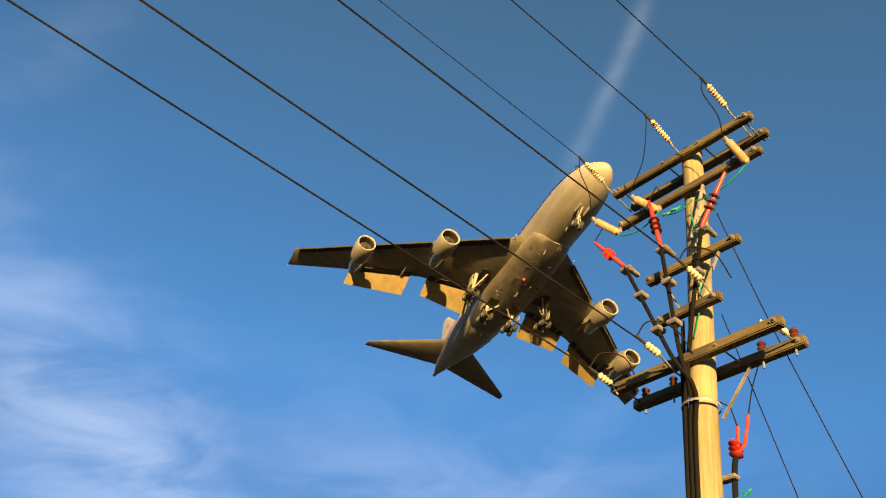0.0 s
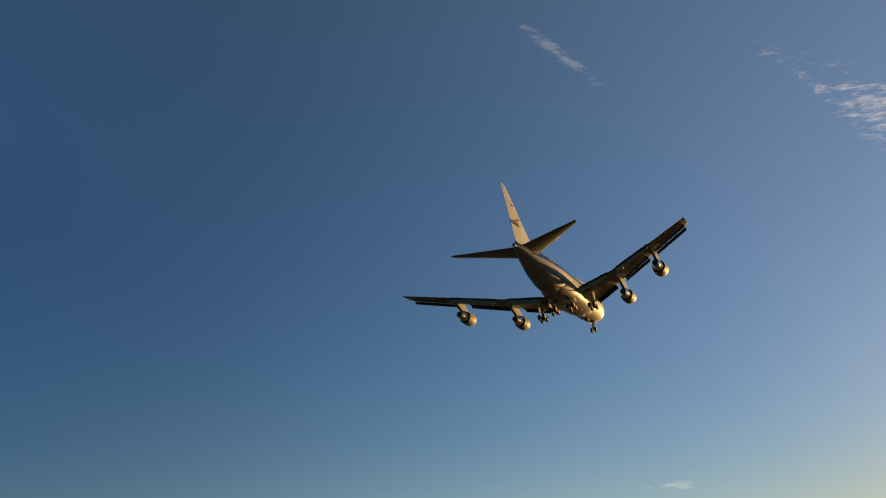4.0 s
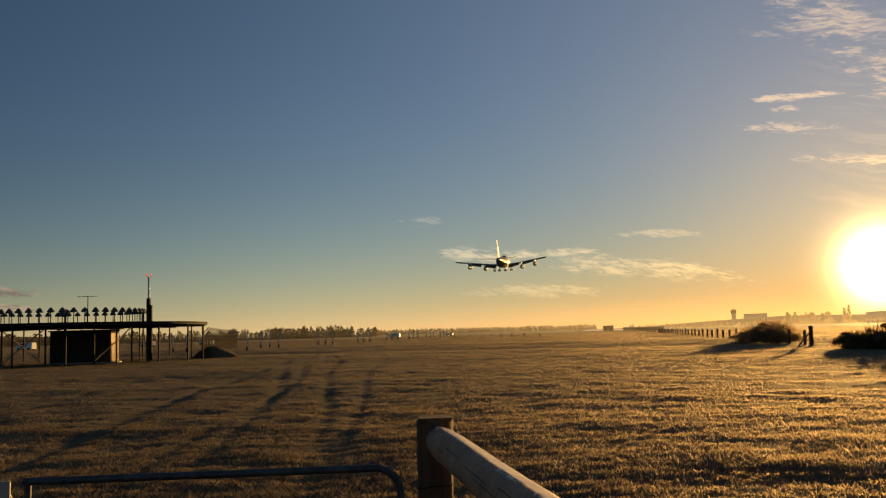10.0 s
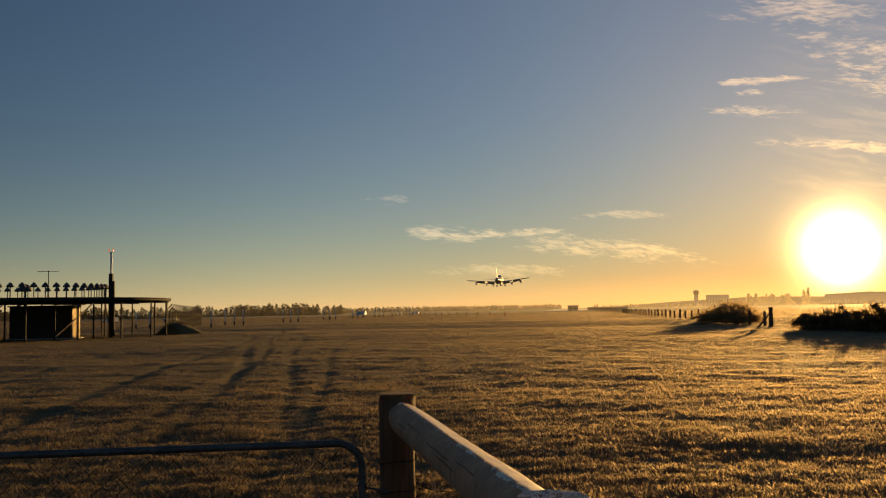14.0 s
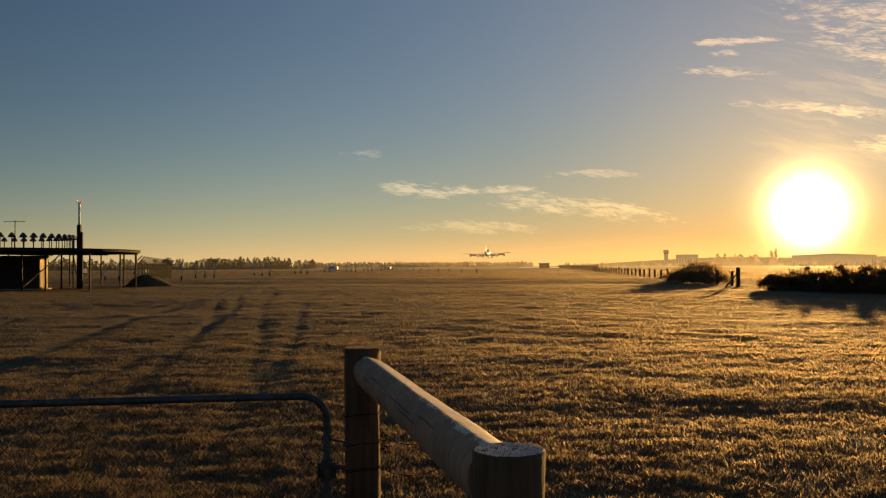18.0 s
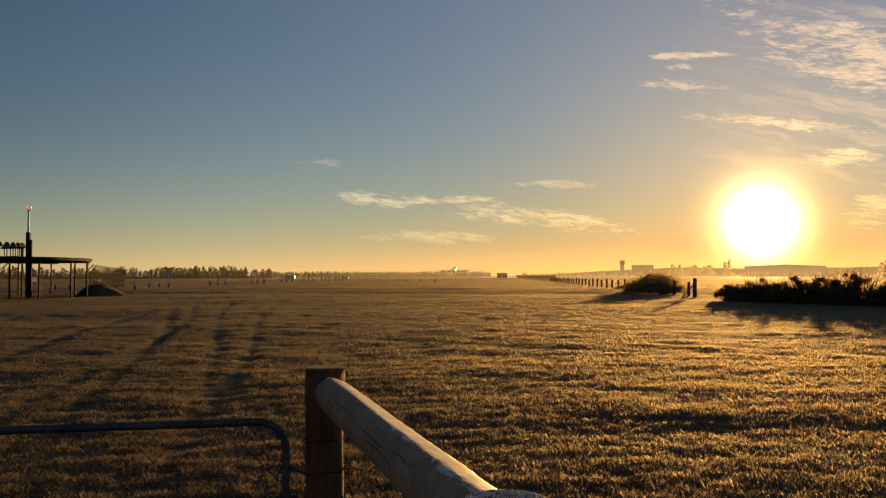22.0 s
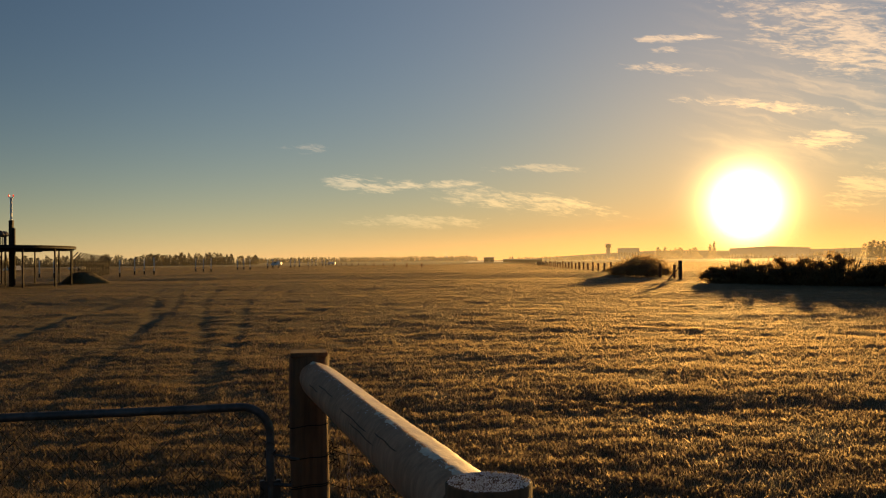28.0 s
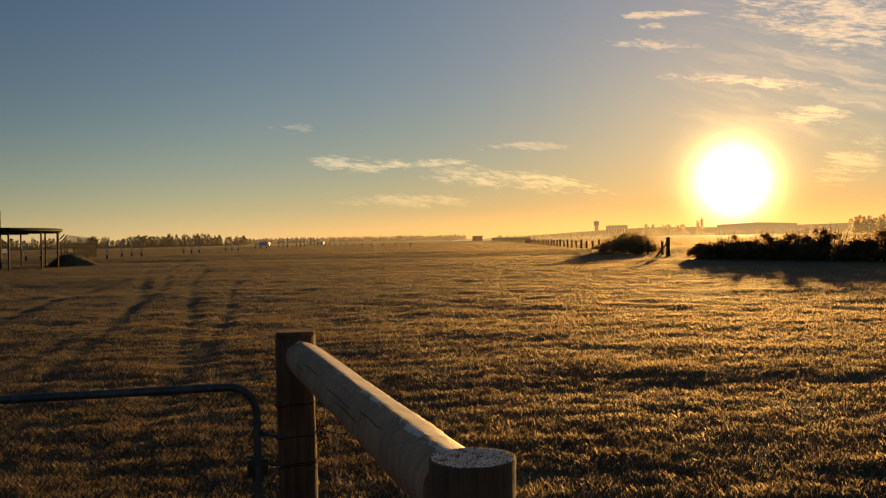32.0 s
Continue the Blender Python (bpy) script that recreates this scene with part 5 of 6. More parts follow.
    part("latch", bm, M_DARKMETAL, g1, "dark latch block")
    bm = bmesh.new()
    box(bm, 0.0, -0.01, 0.85, 0.05, 0.045, 0.06, bevel=0.012)
    tube(bm, [(0, 0, 0.85), (-0.13, 0.1, 0.84)], 0.006, 6)
    for k in range(10):
        c = Vector((rng.uniform(-0.03, 0.03), rng.uniform(-0.03, 0.01), 0.85 + rng.uniform(-0.06, 0.06)))
        tube(bm, [c + 0.025 * Vector((math.cos(k + q), math.sin(2 * k + q), math.sin(k * 3 + q))) for q in (0, 1, 2, 3)], 0.0022, 5)
    part("hinge", bm, M_DARKMETAL, g1)
    pipe_gate(p1 + d * 0.06, 2.2, True, "second galvanised pipe gate with a plate at its joint")
    plate = bmesh.new()
    box(plate, 0, 0, 0, 0.3, 0.012, 0.2, bevel=0.003)
    o = part("sign_plate", plate, M_SHED)
    o.matrix_basis = Matrix.Translation(p1 + d * 0.2 + Vector((0, -0.024, 0.985))) @ Matrix.Rotation(math.atan2(d.y, d.x), 4, "Z")
    tagged(o, "plain grey metal plate wired to the gate", "plate")


build_near_fence()

# ---- the beacon station: a round counterpoise on stilts with a ring of antennas ----
BEACON = Vector((-37.1, 73.4, 0))


def beam(bm, a, b, r, sides=6):
    return tube(bm, [a, b], r, sides)


def build_beacon():
    R, Z = 11.7, 3.1
    root = tagged(empty("radio_beacon", BEACON), "dark round counterpoise platform on steel stilts with antenna ring", "radio beacon")
    bm = bmesh.new()
    lathe(bm, [(0, Z), (R, Z), (R, Z + 0.1), (0, Z + 0.1)], 72)
    part("deck", bm, M_STEEL_DARK, root, "dark mesh deck")
    bm = bmesh.new()
    lathe(bm, [(R - 0.05, Z - 0.1), (R, Z - 0.1), (R, Z + 0.12), (R - 0.05, Z + 0.12)], 72, cap=False)
    part("rim", bm, M_STEEL_DARK, root)
    for ring, count in ((R - 0.25, 20), (6.8, 12)):
        for k in range(count):
            a = 2 * math.pi * (k + 0.5) / count
            x, y = ring * math.cos(a), ring * math.sin(a)
            bm = bmesh.new()
            box(bm, x, y, Z / 2 - 0.1, 0.11, 0.11, Z + 0.1, pose(0, 0, 0), bevel=0.01)
            part("stilt", bm, M_STEEL_DARK, root)
            if ring < 8 and k % 2 == 0:
                a2 = a + 2 * math.pi / count
                bm = bmesh.new()
                beam(bm, (x, y, 0.2), (ring * math.cos(a2), ring * math.sin(a2), Z - 0.2), 0.05)
                part("cross_brace", bm, M_SIDING, root)
    for k in range(12):
        a = 2 * math.pi * k / 12
        bm = bmesh.new()
        box(bm, R / 2, 0, Z - 0.12, R, 0.1, 0.2, pose(0, 0, 0, 0, 0, math.degrees(a)))
        part("joist", bm, M_STEEL_DARK, root)
    # antennas
    first = None
    for k in range(48):
        a = 2 * math.pi * (k + 0.3) / 48
        m = pose(6.35 * math.cos(a), 6.35 * math.sin(a), Z + 0.1)
        if first is None:
            first = empty("antenna")
            first.parent = root
            first.matrix_local = m
            bm = bmesh.new()
            tube(bm, [(0, 0, 0), (0, 0, 0.95)], 0.04, 8)
            post = part("antenna_post", bm, M_ANTENNA, first)
            bm = bmesh.new()
            lathe(bm, [(0.0, 0.92), (0.22, 0.92), (0.29, 0.97), (0.27, 1.03), (0.18, 1.16), (0.09, 1.28), (0.0, 1.32)], 14)
            hood = part("antenna_hood", bm, M_ANTENNA, first, "grey domed hood")
        else:
            e = empty("antenna")
            e.parent = root
            e.matrix_local = m
            again(post, Matrix(), e)
            again(hood, Matrix(), e)
    bm = bmesh.new()
    lathe(bm, [(0.0, 0.85), (0.4, 0.85), (0.52, 0.95), (0.5, 1.15), (0.3, 1.4), (0.0, 1.5)], 16, pose(0, 0, Z))
    tube(bm, [(0, 0, Z), (0, 0, Z + 0.9)], 0.1, 8)
    part("centre_antenna", bm, M_ANTENNA, root, "larger central antenna")
    # yagi on a thin post
    bm = bmesh.new()
    tube(bm, [(3.4, -3.0, Z), (3.4, -3.0, Z + 2.4)], 0.035, 6)
    tube(bm, [(2.55, -3.0, Z + 2.35), (4.25, -3.0, Z + 2.35)], 0.02, 6)
    for i in range(6):
        tube(bm, [(2.6 + 0.3 * i, -3.3, Z + 2.35), (2.6 + 0.3 * i, -2.7, Z + 2.35)], 0.012, 5)
    part("yagi", bm, M_STEEL_DARK, root, "small comb-like aerial")
    return root


def build_equipment_hut():
    root = tagged(empty("equipment_hut", (-34.6, 70.9, 0), pose(-34.3, 71.2, 0, 0, 0, 11)), "small dark boarded equipment hut, its sunlit end wall coloured pale", "hut")
    bm = bmesh.new()
    box(bm, 0, 0, 1.3, 4.7, 2.6, 2.6)
    part("walls", bm, M_HUT, root)
    for i in range(16):
        bm = bmesh.new()
        box(bm, -2.2 + i * 0.293, -1.32, 1.3, 0.27, 0.03, 2.56)
        part("board", bm, M_HUT, root)
    # boards of the sun-facing end: sunlight is put in as a paler colour
    for i in range(8):
        bm = bmesh.new()
        box(bm, 2.365, -1.13 + i * 0.32, 1.3, 0.03, 0.3, 2.56)
        part("board", bm, M_SIDING, root, "end board coloured pale for the sunlight on it")
    bm = bmesh.new()
    box(bm, 0, 0, 2.66, 4.95, 2.85, 0.1)
    part("roof", bm, M_STEEL_DARK, root)
    bm = bmesh.new()
    box(bm, 0, 0, 0.03, 5.2, 3.2, 0.14)
    part("footing", bm, M_CONCRETE, root)


def build_mast():
    root = tagged(empty("light_mast", (-29.75, 73.2, 0)), "dark mast with a white upper tube and red lamp", "mast")
    bm = bmesh.new()
    box(bm, 0, 0, 2.65, 0.3, 0.3, 5.3, bevel=0.02)
    part("lower_post", bm, M_STEEL_DARK, root)
    bm = bmesh.new()
    box(bm, 0.22, 0, 2.4, 0.16, 0.2, 4.6, bevel=0.02)
    part("cable_duct", bm, M_STEEL_DARK, root)
    bm = bmesh.new()
    tube(bm, [(0, 0, 5.2), (0, 0, 7.1)], 0.085, 10)
    part("upper_tube", bm, M_WHITE, root, "white tube")
    bm = bmesh.new()
    tube(bm, [(-0.17, 0, 7.2), (-0.17, 0, 7.1), (0.17, 0, 7.1), (0.17, 0, 7.2)], 0.03, 6)
    part("lamp_fork", bm, M_WHITE, root)
    for x in (-0.17, 0.17):
        bm = bmesh.new()
        lathe(bm, [(0.05, 7.2), (0.06, 7.24), (0.055, 7.34), (0.0, 7.38)], 10, pose(x, 0, 0))
        part("lamp", bm, M_LAMP_RED, root, "red obstruction lamp")


build_beacon()
build_equipment_hut()
build_mast()


def white_post(x, y, h, r=0.07):
    root = tagged(empty("marker_post", (x, y, 0)), "slim white post with a dark foot", "post", "approach marker posts")
    bm = bmesh.new()
    tube(bm, [(0, 0, 0.6), (0, 0, h)], r, 8)
    part("upper_post", bm, M_WHITE, root)
    bm = bmesh.new()
    tube(bm, [(0, 0, -0.1), (0, 0, 0.62)], r * 1.5, 8)
    part("foot", bm, M_STEEL_DARK, root, "dark foot")


for i, y in enumerate((138, 174, 212, 252, 294, 338, 384)):
    for k in range(3):
        white_post(-38.0 + 1.45 * k + (y - 138) * 0.045, y, 2.6, 0.042 + 0.00024 * y)
for x, y in ((-44.5, 118), (-42.3, 117), (-39.8, 116), (-33.2, 114)):
    white_post(x, y, 2.3)


def build_short_posts():
    for i in range(17):
        s = i / 16
        root = tagged(empty("paddock_post", (-38 + 47 * s ** 1.1, 520 - 300 * s, 0)), "short dark timber paddock post", "fence post", "posts across the field")
        bm = bmesh.new()
        tube(bm, [(0, 0, -0.2), (0, 0, 1.05)], [0.17, 0.15], 7)
        part("post_shaft", bm, M_POST, root)


build_short_posts()


def build_security_fence():
    """Mesh fence with leaning arms that runs away beside the beacon."""
    a, b = Vector((-27.6, 80.5, 0)), Vector((-43.0, 142.0, 0))
    root = tagged(empty("security_fence", a), "wire security fence with leaning barbed arms on its posts", "fence")
    d = b - a
    n = 18
    for i in range(n + 1):
        p = d * (i / n)
        bm = bmesh.new()
        tube(bm, [p + Vector((0, 0, -0.1)), p + Vector((0, 0, 2.2)), p + Vector((0.55, 0.1, 2.8))], 0.06, 6)
        part("fence_post", bm, M_STEEL_DARK, root)
    for z, off in ((0.3, 0), (0.8, 0), (1.3, 0), (1.8, 0), (2.2, 0), (2.45, 0.22), (2.7, 0.45)):
        bm = bmesh.new()
        tube(bm, [Vector((off, 0, z)), d + Vector((off, 0, z))], 0.012, 5)
        part("strand", bm, M_STEEL_DARK, root)
    for k in range(n):
        bm = bmesh.new()
        p, q = d * (k / n), d * ((k + 1) / n)
        for j in range(8):
            s0, s1 = j / 8, (j + 1) / 8
            tube(bm, [p.lerp(q, s0) + Vector((0, 0, 0.2)), p.lerp(q, s1) + Vector((0, 0, 2.15))], 0.01, 3, cap=False)
            tube(bm, [p.lerp(q, s1) + Vector((0, 0, 0.2)), p.lerp(q, s0) + Vector((0, 0, 2.15))], 0.01, 3, cap=False)
        o = part("mesh_panel", bm, M_STEEL_DARK, root)
    # mound of earth by the fence
    bm = bmesh.new()
    rings = []
    for i in range(8):
        s = i / 7
        rings.append([(2.2 * (1 - s ** 1.1) * math.cos(t) * (1 + 0.14 * math.sin(3 * t)), 2.2 * (1 - s ** 1.4) * math.sin(t), -0.1 + 1.15 * math.sin(s * math.pi / 2) + 0.1 * math.sin(5 * t + i) * (1 - s) + 0.06 * math.sin(9 * t + 2 * i)) for t in [2 * math.pi * k / 28 for k in range(28)]])
    loft(bm, rings[:-1] + [[(p[0] * 0.02, p[1] * 0.02, 1.06) for p in rings[0]]])
    o = part("earth_mound", bm, M_GROUND)
    o.location = (-26.6, 80.5, 0)
    tagged(o, "low mound of dark bare earth beside the fence", "mound")


build_security_fence()


def pole_with_lamp(x, y, h, kind):
    root = tagged(empty("lamp_pole" if kind else "utility_pole", (x, y, 0)), "tall dark pole with a lamp head" if kind else "far timber utility pole with a crossarm", "lamp pole" if kind else "utility pole")
    bm = bmesh.new()
    tube(bm, [(0, 0, -0.2), (0, 0, h)], [0.22, 0.12], 8)
    part("pole", bm, M_STEEL_DARK, root)
    bm = bmesh.new()
    if kind:
        box(bm, 0.1, 0, h + 0.1, 0.9, 0.35, 0.2, bevel=0.03)
        part("lamp_head", bm, M_WHITE, root)
    else:
        box(bm, 0, 0, h - 0.5, 2.6, 0.16, 0.16)
        part("crossarm", bm, M_ARM, root)


pole_with_lamp(-75.0, 98.6, 8.4, True)
pole_with_lamp(-141, 193, 7.3, False)
bm = bmesh.new()
for x, y in ((-0.2, -0.2), (0.2, -0.2), (0, 0.25)):
    tube(bm, [(x, y, 0), (x * 0.6, y * 0.6, 14.5)], 0.04, 4)
for i in range(22):
    z = 0.4 + i * 0.65
    tube(bm, [(-0.2, -0.2, z), (0.2, -0.2, z + 0.33), (0, 0.25, z + 0.5), (-0.2, -0.2, z + 0.65)], 0.025, 4)
o = part("lattice_mast", bm, M_STEEL_DARK)
o.location = (-150, 236, 0)
tagged(o, "thin grey lattice radio mast behind the beacon", "mast")

# ---- hedge and fence along the field ----


def leaf_cloud(rng, n, centre, half, size, ragged=0.25):
    """Triangles scattered in lumpy clumps inside an oval; returns verts and faces."""
    k = max(6, n // 160)
    t, q = rng.uniform(0, 6.28, k), np.sqrt(rng.rand(k))
    roof = np.sqrt(np.maximum(1 - q * q, 0.05)) * rng.uniform(0.6, 1.05, k)
    clumps = np.stack([q * np.cos(t), q * np.sin(t), rng.rand(k) ** 0.7 * roof * 1.5 - 0.6], -1)
    pick = rng.randint(0, k, n)
    p = clumps[pick] + rng.normal(0, ragged, (n, 3)) * rng.uniform(0.3, 1.0, (k, 1))[pick]
    p[:, 2] = np.maximum(p[:, 2], -0.66)
    p = np.asarray(centre) + p * np.asarray(half)
    e1, e2 = rng.normal(0, 1, (n, 3)), rng.normal(0, 1, (n, 3))
    e1 *= (size * rng.uniform(0.5, 1.3, n) / np.linalg.norm(e1, axis=1))[:, None]
    e2 *= (size * 0.5 * rng.uniform(0.5, 1.3, n) / np.linalg.norm(e2, axis=1))[:, None]
    v = np.stack([p - e1, p + e2, p + e1, p - e2], 1).reshape(-1, 3)
    v[:, 2] = np.maximum(v[:, 2], 0.0)
    f = np.arange(n)[:, None] * 4 + np.array([[0, 1, 2, 3]])
    return v, f


def bush(seed, x, y, w, d, h, n=9000):
    rng = np.random.RandomState(seed)
    root = tagged(empty("gorse_bush", (x, y, 0), pose(x, y, 0, 0, 0, -6)), "ragged dark wind-blown bush on the fence line", "bush", "bushes on the fence line")
    v, f = leaf_cloud(rng, n, (0, 0, h * 0.42), (w, d, h * 0.62), 0.085, 0.16)
    c = soup("crown", v, f, M_LEAF, "")
    c.parent = root
    bm = bmesh.new()
    for i in range(70):
        a, s = rng.uniform(0, 6.28), rng.uniform(0.2, 1.0)
        end = Vector((w * 0.95 * s * math.cos(a), d * 0.95 * s * math.sin(a), h * rng.uniform(0.6, 1.2) * (1.12 - 0.5 * s)))
        foot = Vector((w * 0.5 * s * math.cos(a), d * 0.5 * s * math.sin(a), 0))
        mid = foot.lerp(end, 0.55) + Vector((rng.uniform(-0.1, 0.1), 0, 0.12 * h))
        tube(bm, [foot, mid, end], [0.03, 0.018, 0.004], 5)
    part("branchwork", bm, M_BARK, root)
    return root


bush(1, 26.0, 90.0, 2.5, 8.5, 2.25, 30000)
HEDGE = ((20.9, 64.0, 1.3, 1.2), (22.0, 62.5, 1.5, 1.75), (23.3, 61.0, 1.3, 1.55), (24.7, 60.0, 1.6, 1.8), (26.2, 59.0, 1.7, 1.9), (27.8, 58.0, 1.8, 2.1), (29.3, 57.5, 1.3, 1.45), (30.8, 57.0, 1.8, 1.9), (32.7, 56.0, 1.9, 1.85), (34.8, 55.0, 1.9, 1.8), (37.0, 54.0, 1.9, 1.9))
for i, (turn_az, away, w, h) in enumerate(HEDGE):          # the hedge turns off at the strainer post
    bush(20 + i, away * math.sin(radians(turn_az)), away * math.cos(radians(turn_az)), w, 1.4, h, 9000)
for i, y in enumerate((112,)):
    bush(40 + i, FENCE(y) + 0.5, y, 0.9, 3.6, 0.65, 2500)


def build_long_fence():
    ys, y = [], 73.0
    while y < 640:
        ys.append(y)
        y += 6.1 if y < 260 else (12.2 if y < 330 else 18.0)
    for i, y in enumerate(ys):
        tall = 1.2 + 0.12 * math.sin(i * 2.3)
        root = tagged(empty("fence_post", m=pose(FENCE(y), y, 0, 2.5 * math.sin(i * 1.7), 3 * math.sin(i * 3.1), 0)), "weathered leaning timber fence post", "fence post", "posts of the long fence")
        bm = bmesh.new()
        box(bm, 0, 0, tall / 2 - 0.1, 0.17 + 0.0005 * y, 0.15, tall + 0.2, bevel=0.015)
        part("post_shaft", bm, M_POST, root)
    root = tagged(empty("fence_wires", (0, 0, 0)), "slack fence wires along the timber posts", "fence wire")
    for z in (0.35, 0.65, 0.92):
        bm = bmesh.new()
        tube(bm, [(FENCE(y), y - 0.01, z) for y in ys[:50]], 0.006, 4)
        part("strand", bm, M_WIRE, root)
    root = tagged(empty("strainer_post", (23.6, 70.2, 0)), "thick square strainer post at the hedge", "fence post")
    bm = bmesh.new()
    box(bm, 0, 0, 0.72, 0.26, 0.25, 1.64, bevel=0.02)
    part("post_shaft", bm, M_POST, root)
    bm = bmesh.new()
    tube(bm, [(-0.15, -0.1, 1.0), (-1.4, -1.2, 0.0)], 0.07, 8)
    part("stay", bm, M_POST, root)


build_long_fence()

# ---- far distance ----


def at_angle(azimuth, distance):
    return distance * math.sin(radians(azimuth)), distance * math.cos(radians(azimuth))


def wood(name, label, az0, az1, distance, h0, h1, n, seed, size=1.2, depth=60, slim=1.0):
    """A far belt of trees: pointed and rounded crowns of clumps, on stems."""
    rng = np.random.RandomState(seed)
    vs, fs, base = [], [], 0
    for i in range(n):
        a = az0 + (az1 - az0) * (i + rng.uniform(-0.4, 0.4)) / n
        dist = distance + rng.uniform(0, depth)
        h = rng.uniform(h0, h1)
        x, y = at_angle(a, dist)
        m = 200
        s = rng.rand(m) ** 1.15
        r = slim * h * (0.30 if rng.rand() < 0.5 else 0.42) * (1 - s) ** 0.75 + 0.3
        t = rng.uniform(0, 6.28, m)
        p = np.stack([x + r * np.cos(t) * rng.uniform(0.5, 1, m), y + r * np.sin(t) * 0.7, h * (0.02 + 0.98 * s)], -1)
        e1 = rng.normal(0, 1, (m, 3)) * size * h / 20
        e2 = rng.normal(0, 1, (m, 3)) * size * h / 24
        v = np.stack([p - e1, p + e2, p + e1 * 0.8], 1).reshape(-1, 3)
        v[:, 2] = np.maximum(v[:, 2], 0)
        stem = np.array([[x - 0.4, y, 0], [x + 0.4, y, 0], [x, y, h * 0.8]])
        v = np.concatenate([v, stem])
        vs.append(v)
        fs.append(np.arange(len(v)).reshape(-1, 3) + base)
        base += len(v)
    soup(name, np.concatenate(vs), np.concatenate(fs), M_PINE, "stuff", label, "trees")


wood("tree_belt", "dark belt of pines at the field's edge", -14.8, -9.5, 640, 4.5, 9.4, 62, 1)
wood("tree_belt", "short dark clump of pines at the field's edge", -9.2, -8.0, 660, 4.5, 7.8, 12, 9)
wood("tree_belt", "lower belt of mixed trees behind the beacon", -40.0, -14.4, 600, 4.0, 8.0, 210, 2)
wood("far_trees", "low far line of trees in the haze", -8.4, 6.0, 1650, 6.5, 10.5, 230, 3)
wood("far_trees", "trees beside the far airport buildings", 17.3, 19.8, 1500, 9, 20, 30, 4)
wood("far_trees", "slim far poplars near the hangar", 20.45, 20.85, 1500, 22, 28, 4, 5, 0.8, 10, 0.3)
wood("far_trees", "low far shrubs along the airfield", 8.0, 30.5, 1150, 2.5, 6.5, 150, 6)
wood("far_trees", "far tall trees at the field's edge", 29.2, 36.0, 900, 12, 17, 44, 7)


def far_block(name, az0, az1, distance, top, mat, label, deep=30.0, parts=0, category="building", roof=0.0):
    x0, y0 = at_angle(az0, distance)
    x1, y1 = at_angle(az1, distance)
    w = math.hypot(x1 - x0, y1 - y0)
    root = tagged(empty(name, m=pose((x0 + x1) / 2, (y0 + y1) / 2, 0, 0, 0, math.degrees(math.atan2(y1 - y0, x1 - x0)))), label, category)
    bm = bmesh.new()
    box(bm, 0, deep / 2, top / 2, w, deep, top)
    part("wall", bm, mat, root)
    bm = bmesh.new()
    if roof:
        loft(bm, [[(-w / 2 - 0.5, y, top + 0.02), (0, y, top + roof), (w / 2 + 0.5, y, top + 0.02)] for y in (-0.5, deep + 0.5)])
    else:
        box(bm, 0, deep / 2, top + 0.25, w + 0.8, deep + 0.8, 0.5)
    part("roof", bm, M_SHED, root)
    for i in range(parts):
        bm = bmesh.new()
        ww = w / parts
        box(bm, -w / 2 + ww * (i + 0.5), -0.06, top * 0.45, ww * 0.6, 0.1, top * 0.35)
        part("window", bm, M_GLASS, root)
    return root


far_block("hangar", 21.6, 26.2, 1400, 15.0, M_SHED, "long low grey airport hangar with shallow roof", 60, 0, roof=2.5)
far_block("hangar", 25.6, 28.4, 1500, 13.0, M_SHED, "far grey hangar with flat roof", 60, 4)
far_block("terminal", 14.85, 16.2, 2000, 24.0, M_CONCRETE, "far flat-roofed terminal block", 50, 8)
far_block("shed", 6.35, 7.0, 560, 2.9, M_BARK, "small far shed on the airfield", 6, 2)
far_block("long_wall", 7.6, 10.1, 620, 1.7, M_GROUND, "low turf bank along the far fence", 4, 0, "wall")

tw = tagged(empty("control_tower", (*at_angle(14.27, 2200), 0)), "far airport control tower with a wide glazed cab", "control tower")
bm = bmesh.new()
lathe(bm, [(5.2, 0), (5.0, 26), (5.4, 28)], 12)
part("shaft", bm, M_CONCRETE, tw)
bm = bmesh.new()
lathe(bm, [(5.4, 28), (6.4, 30), (6.6, 35)], 12)
part("cab_glazing", bm, M_GLASS, tw)
bm = bmesh.new()
lathe(bm, [(6.7, 35), (6.7, 36.5), (4.0, 38), (0.3, 38.4), (0.2, 42)], 12)
part("cab_roof", bm, M_CONCRETE, tw)

# low rise towards the airport and the hills on the other side
def ridge(name, az0, az1, distance, heights, label, mat):
    n = len(heights)
    bm = bmesh.new()
    rings = []
    for i, h in enumerate(heights):
        a = az0 + (az1 - az0) * i / (n - 1)
        ring = []
        for dd, s in ((-250, 0.0), (-120, 0.55), (0, 1.0), (200, 0.4), (400, 0.0)):
            x, y = at_angle(a, distance + dd)
            ring.append((x, y, h * s - 0.5))
        rings.append(ring)
    loft(bm, rings, cap=False, closed=False)
    tagged(part(name, bm, mat), label, "hill", kind="structure")


ridge("backdrop_rise", 8.5, 32.0, 2700, [1, 9, 15, 20, 24, 24, 22, 24, 20, 24, 26, 22], "low far rise behind the airport", M_GROUND)
ridge("backdrop_hills", -58.0, -20.0, 4200, [30, 60, 42, 50, 64, 46, 54, 60, 36, 24, 12, 1], "blue far hills beyond the trees", M_GROUND)

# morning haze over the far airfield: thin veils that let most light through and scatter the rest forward


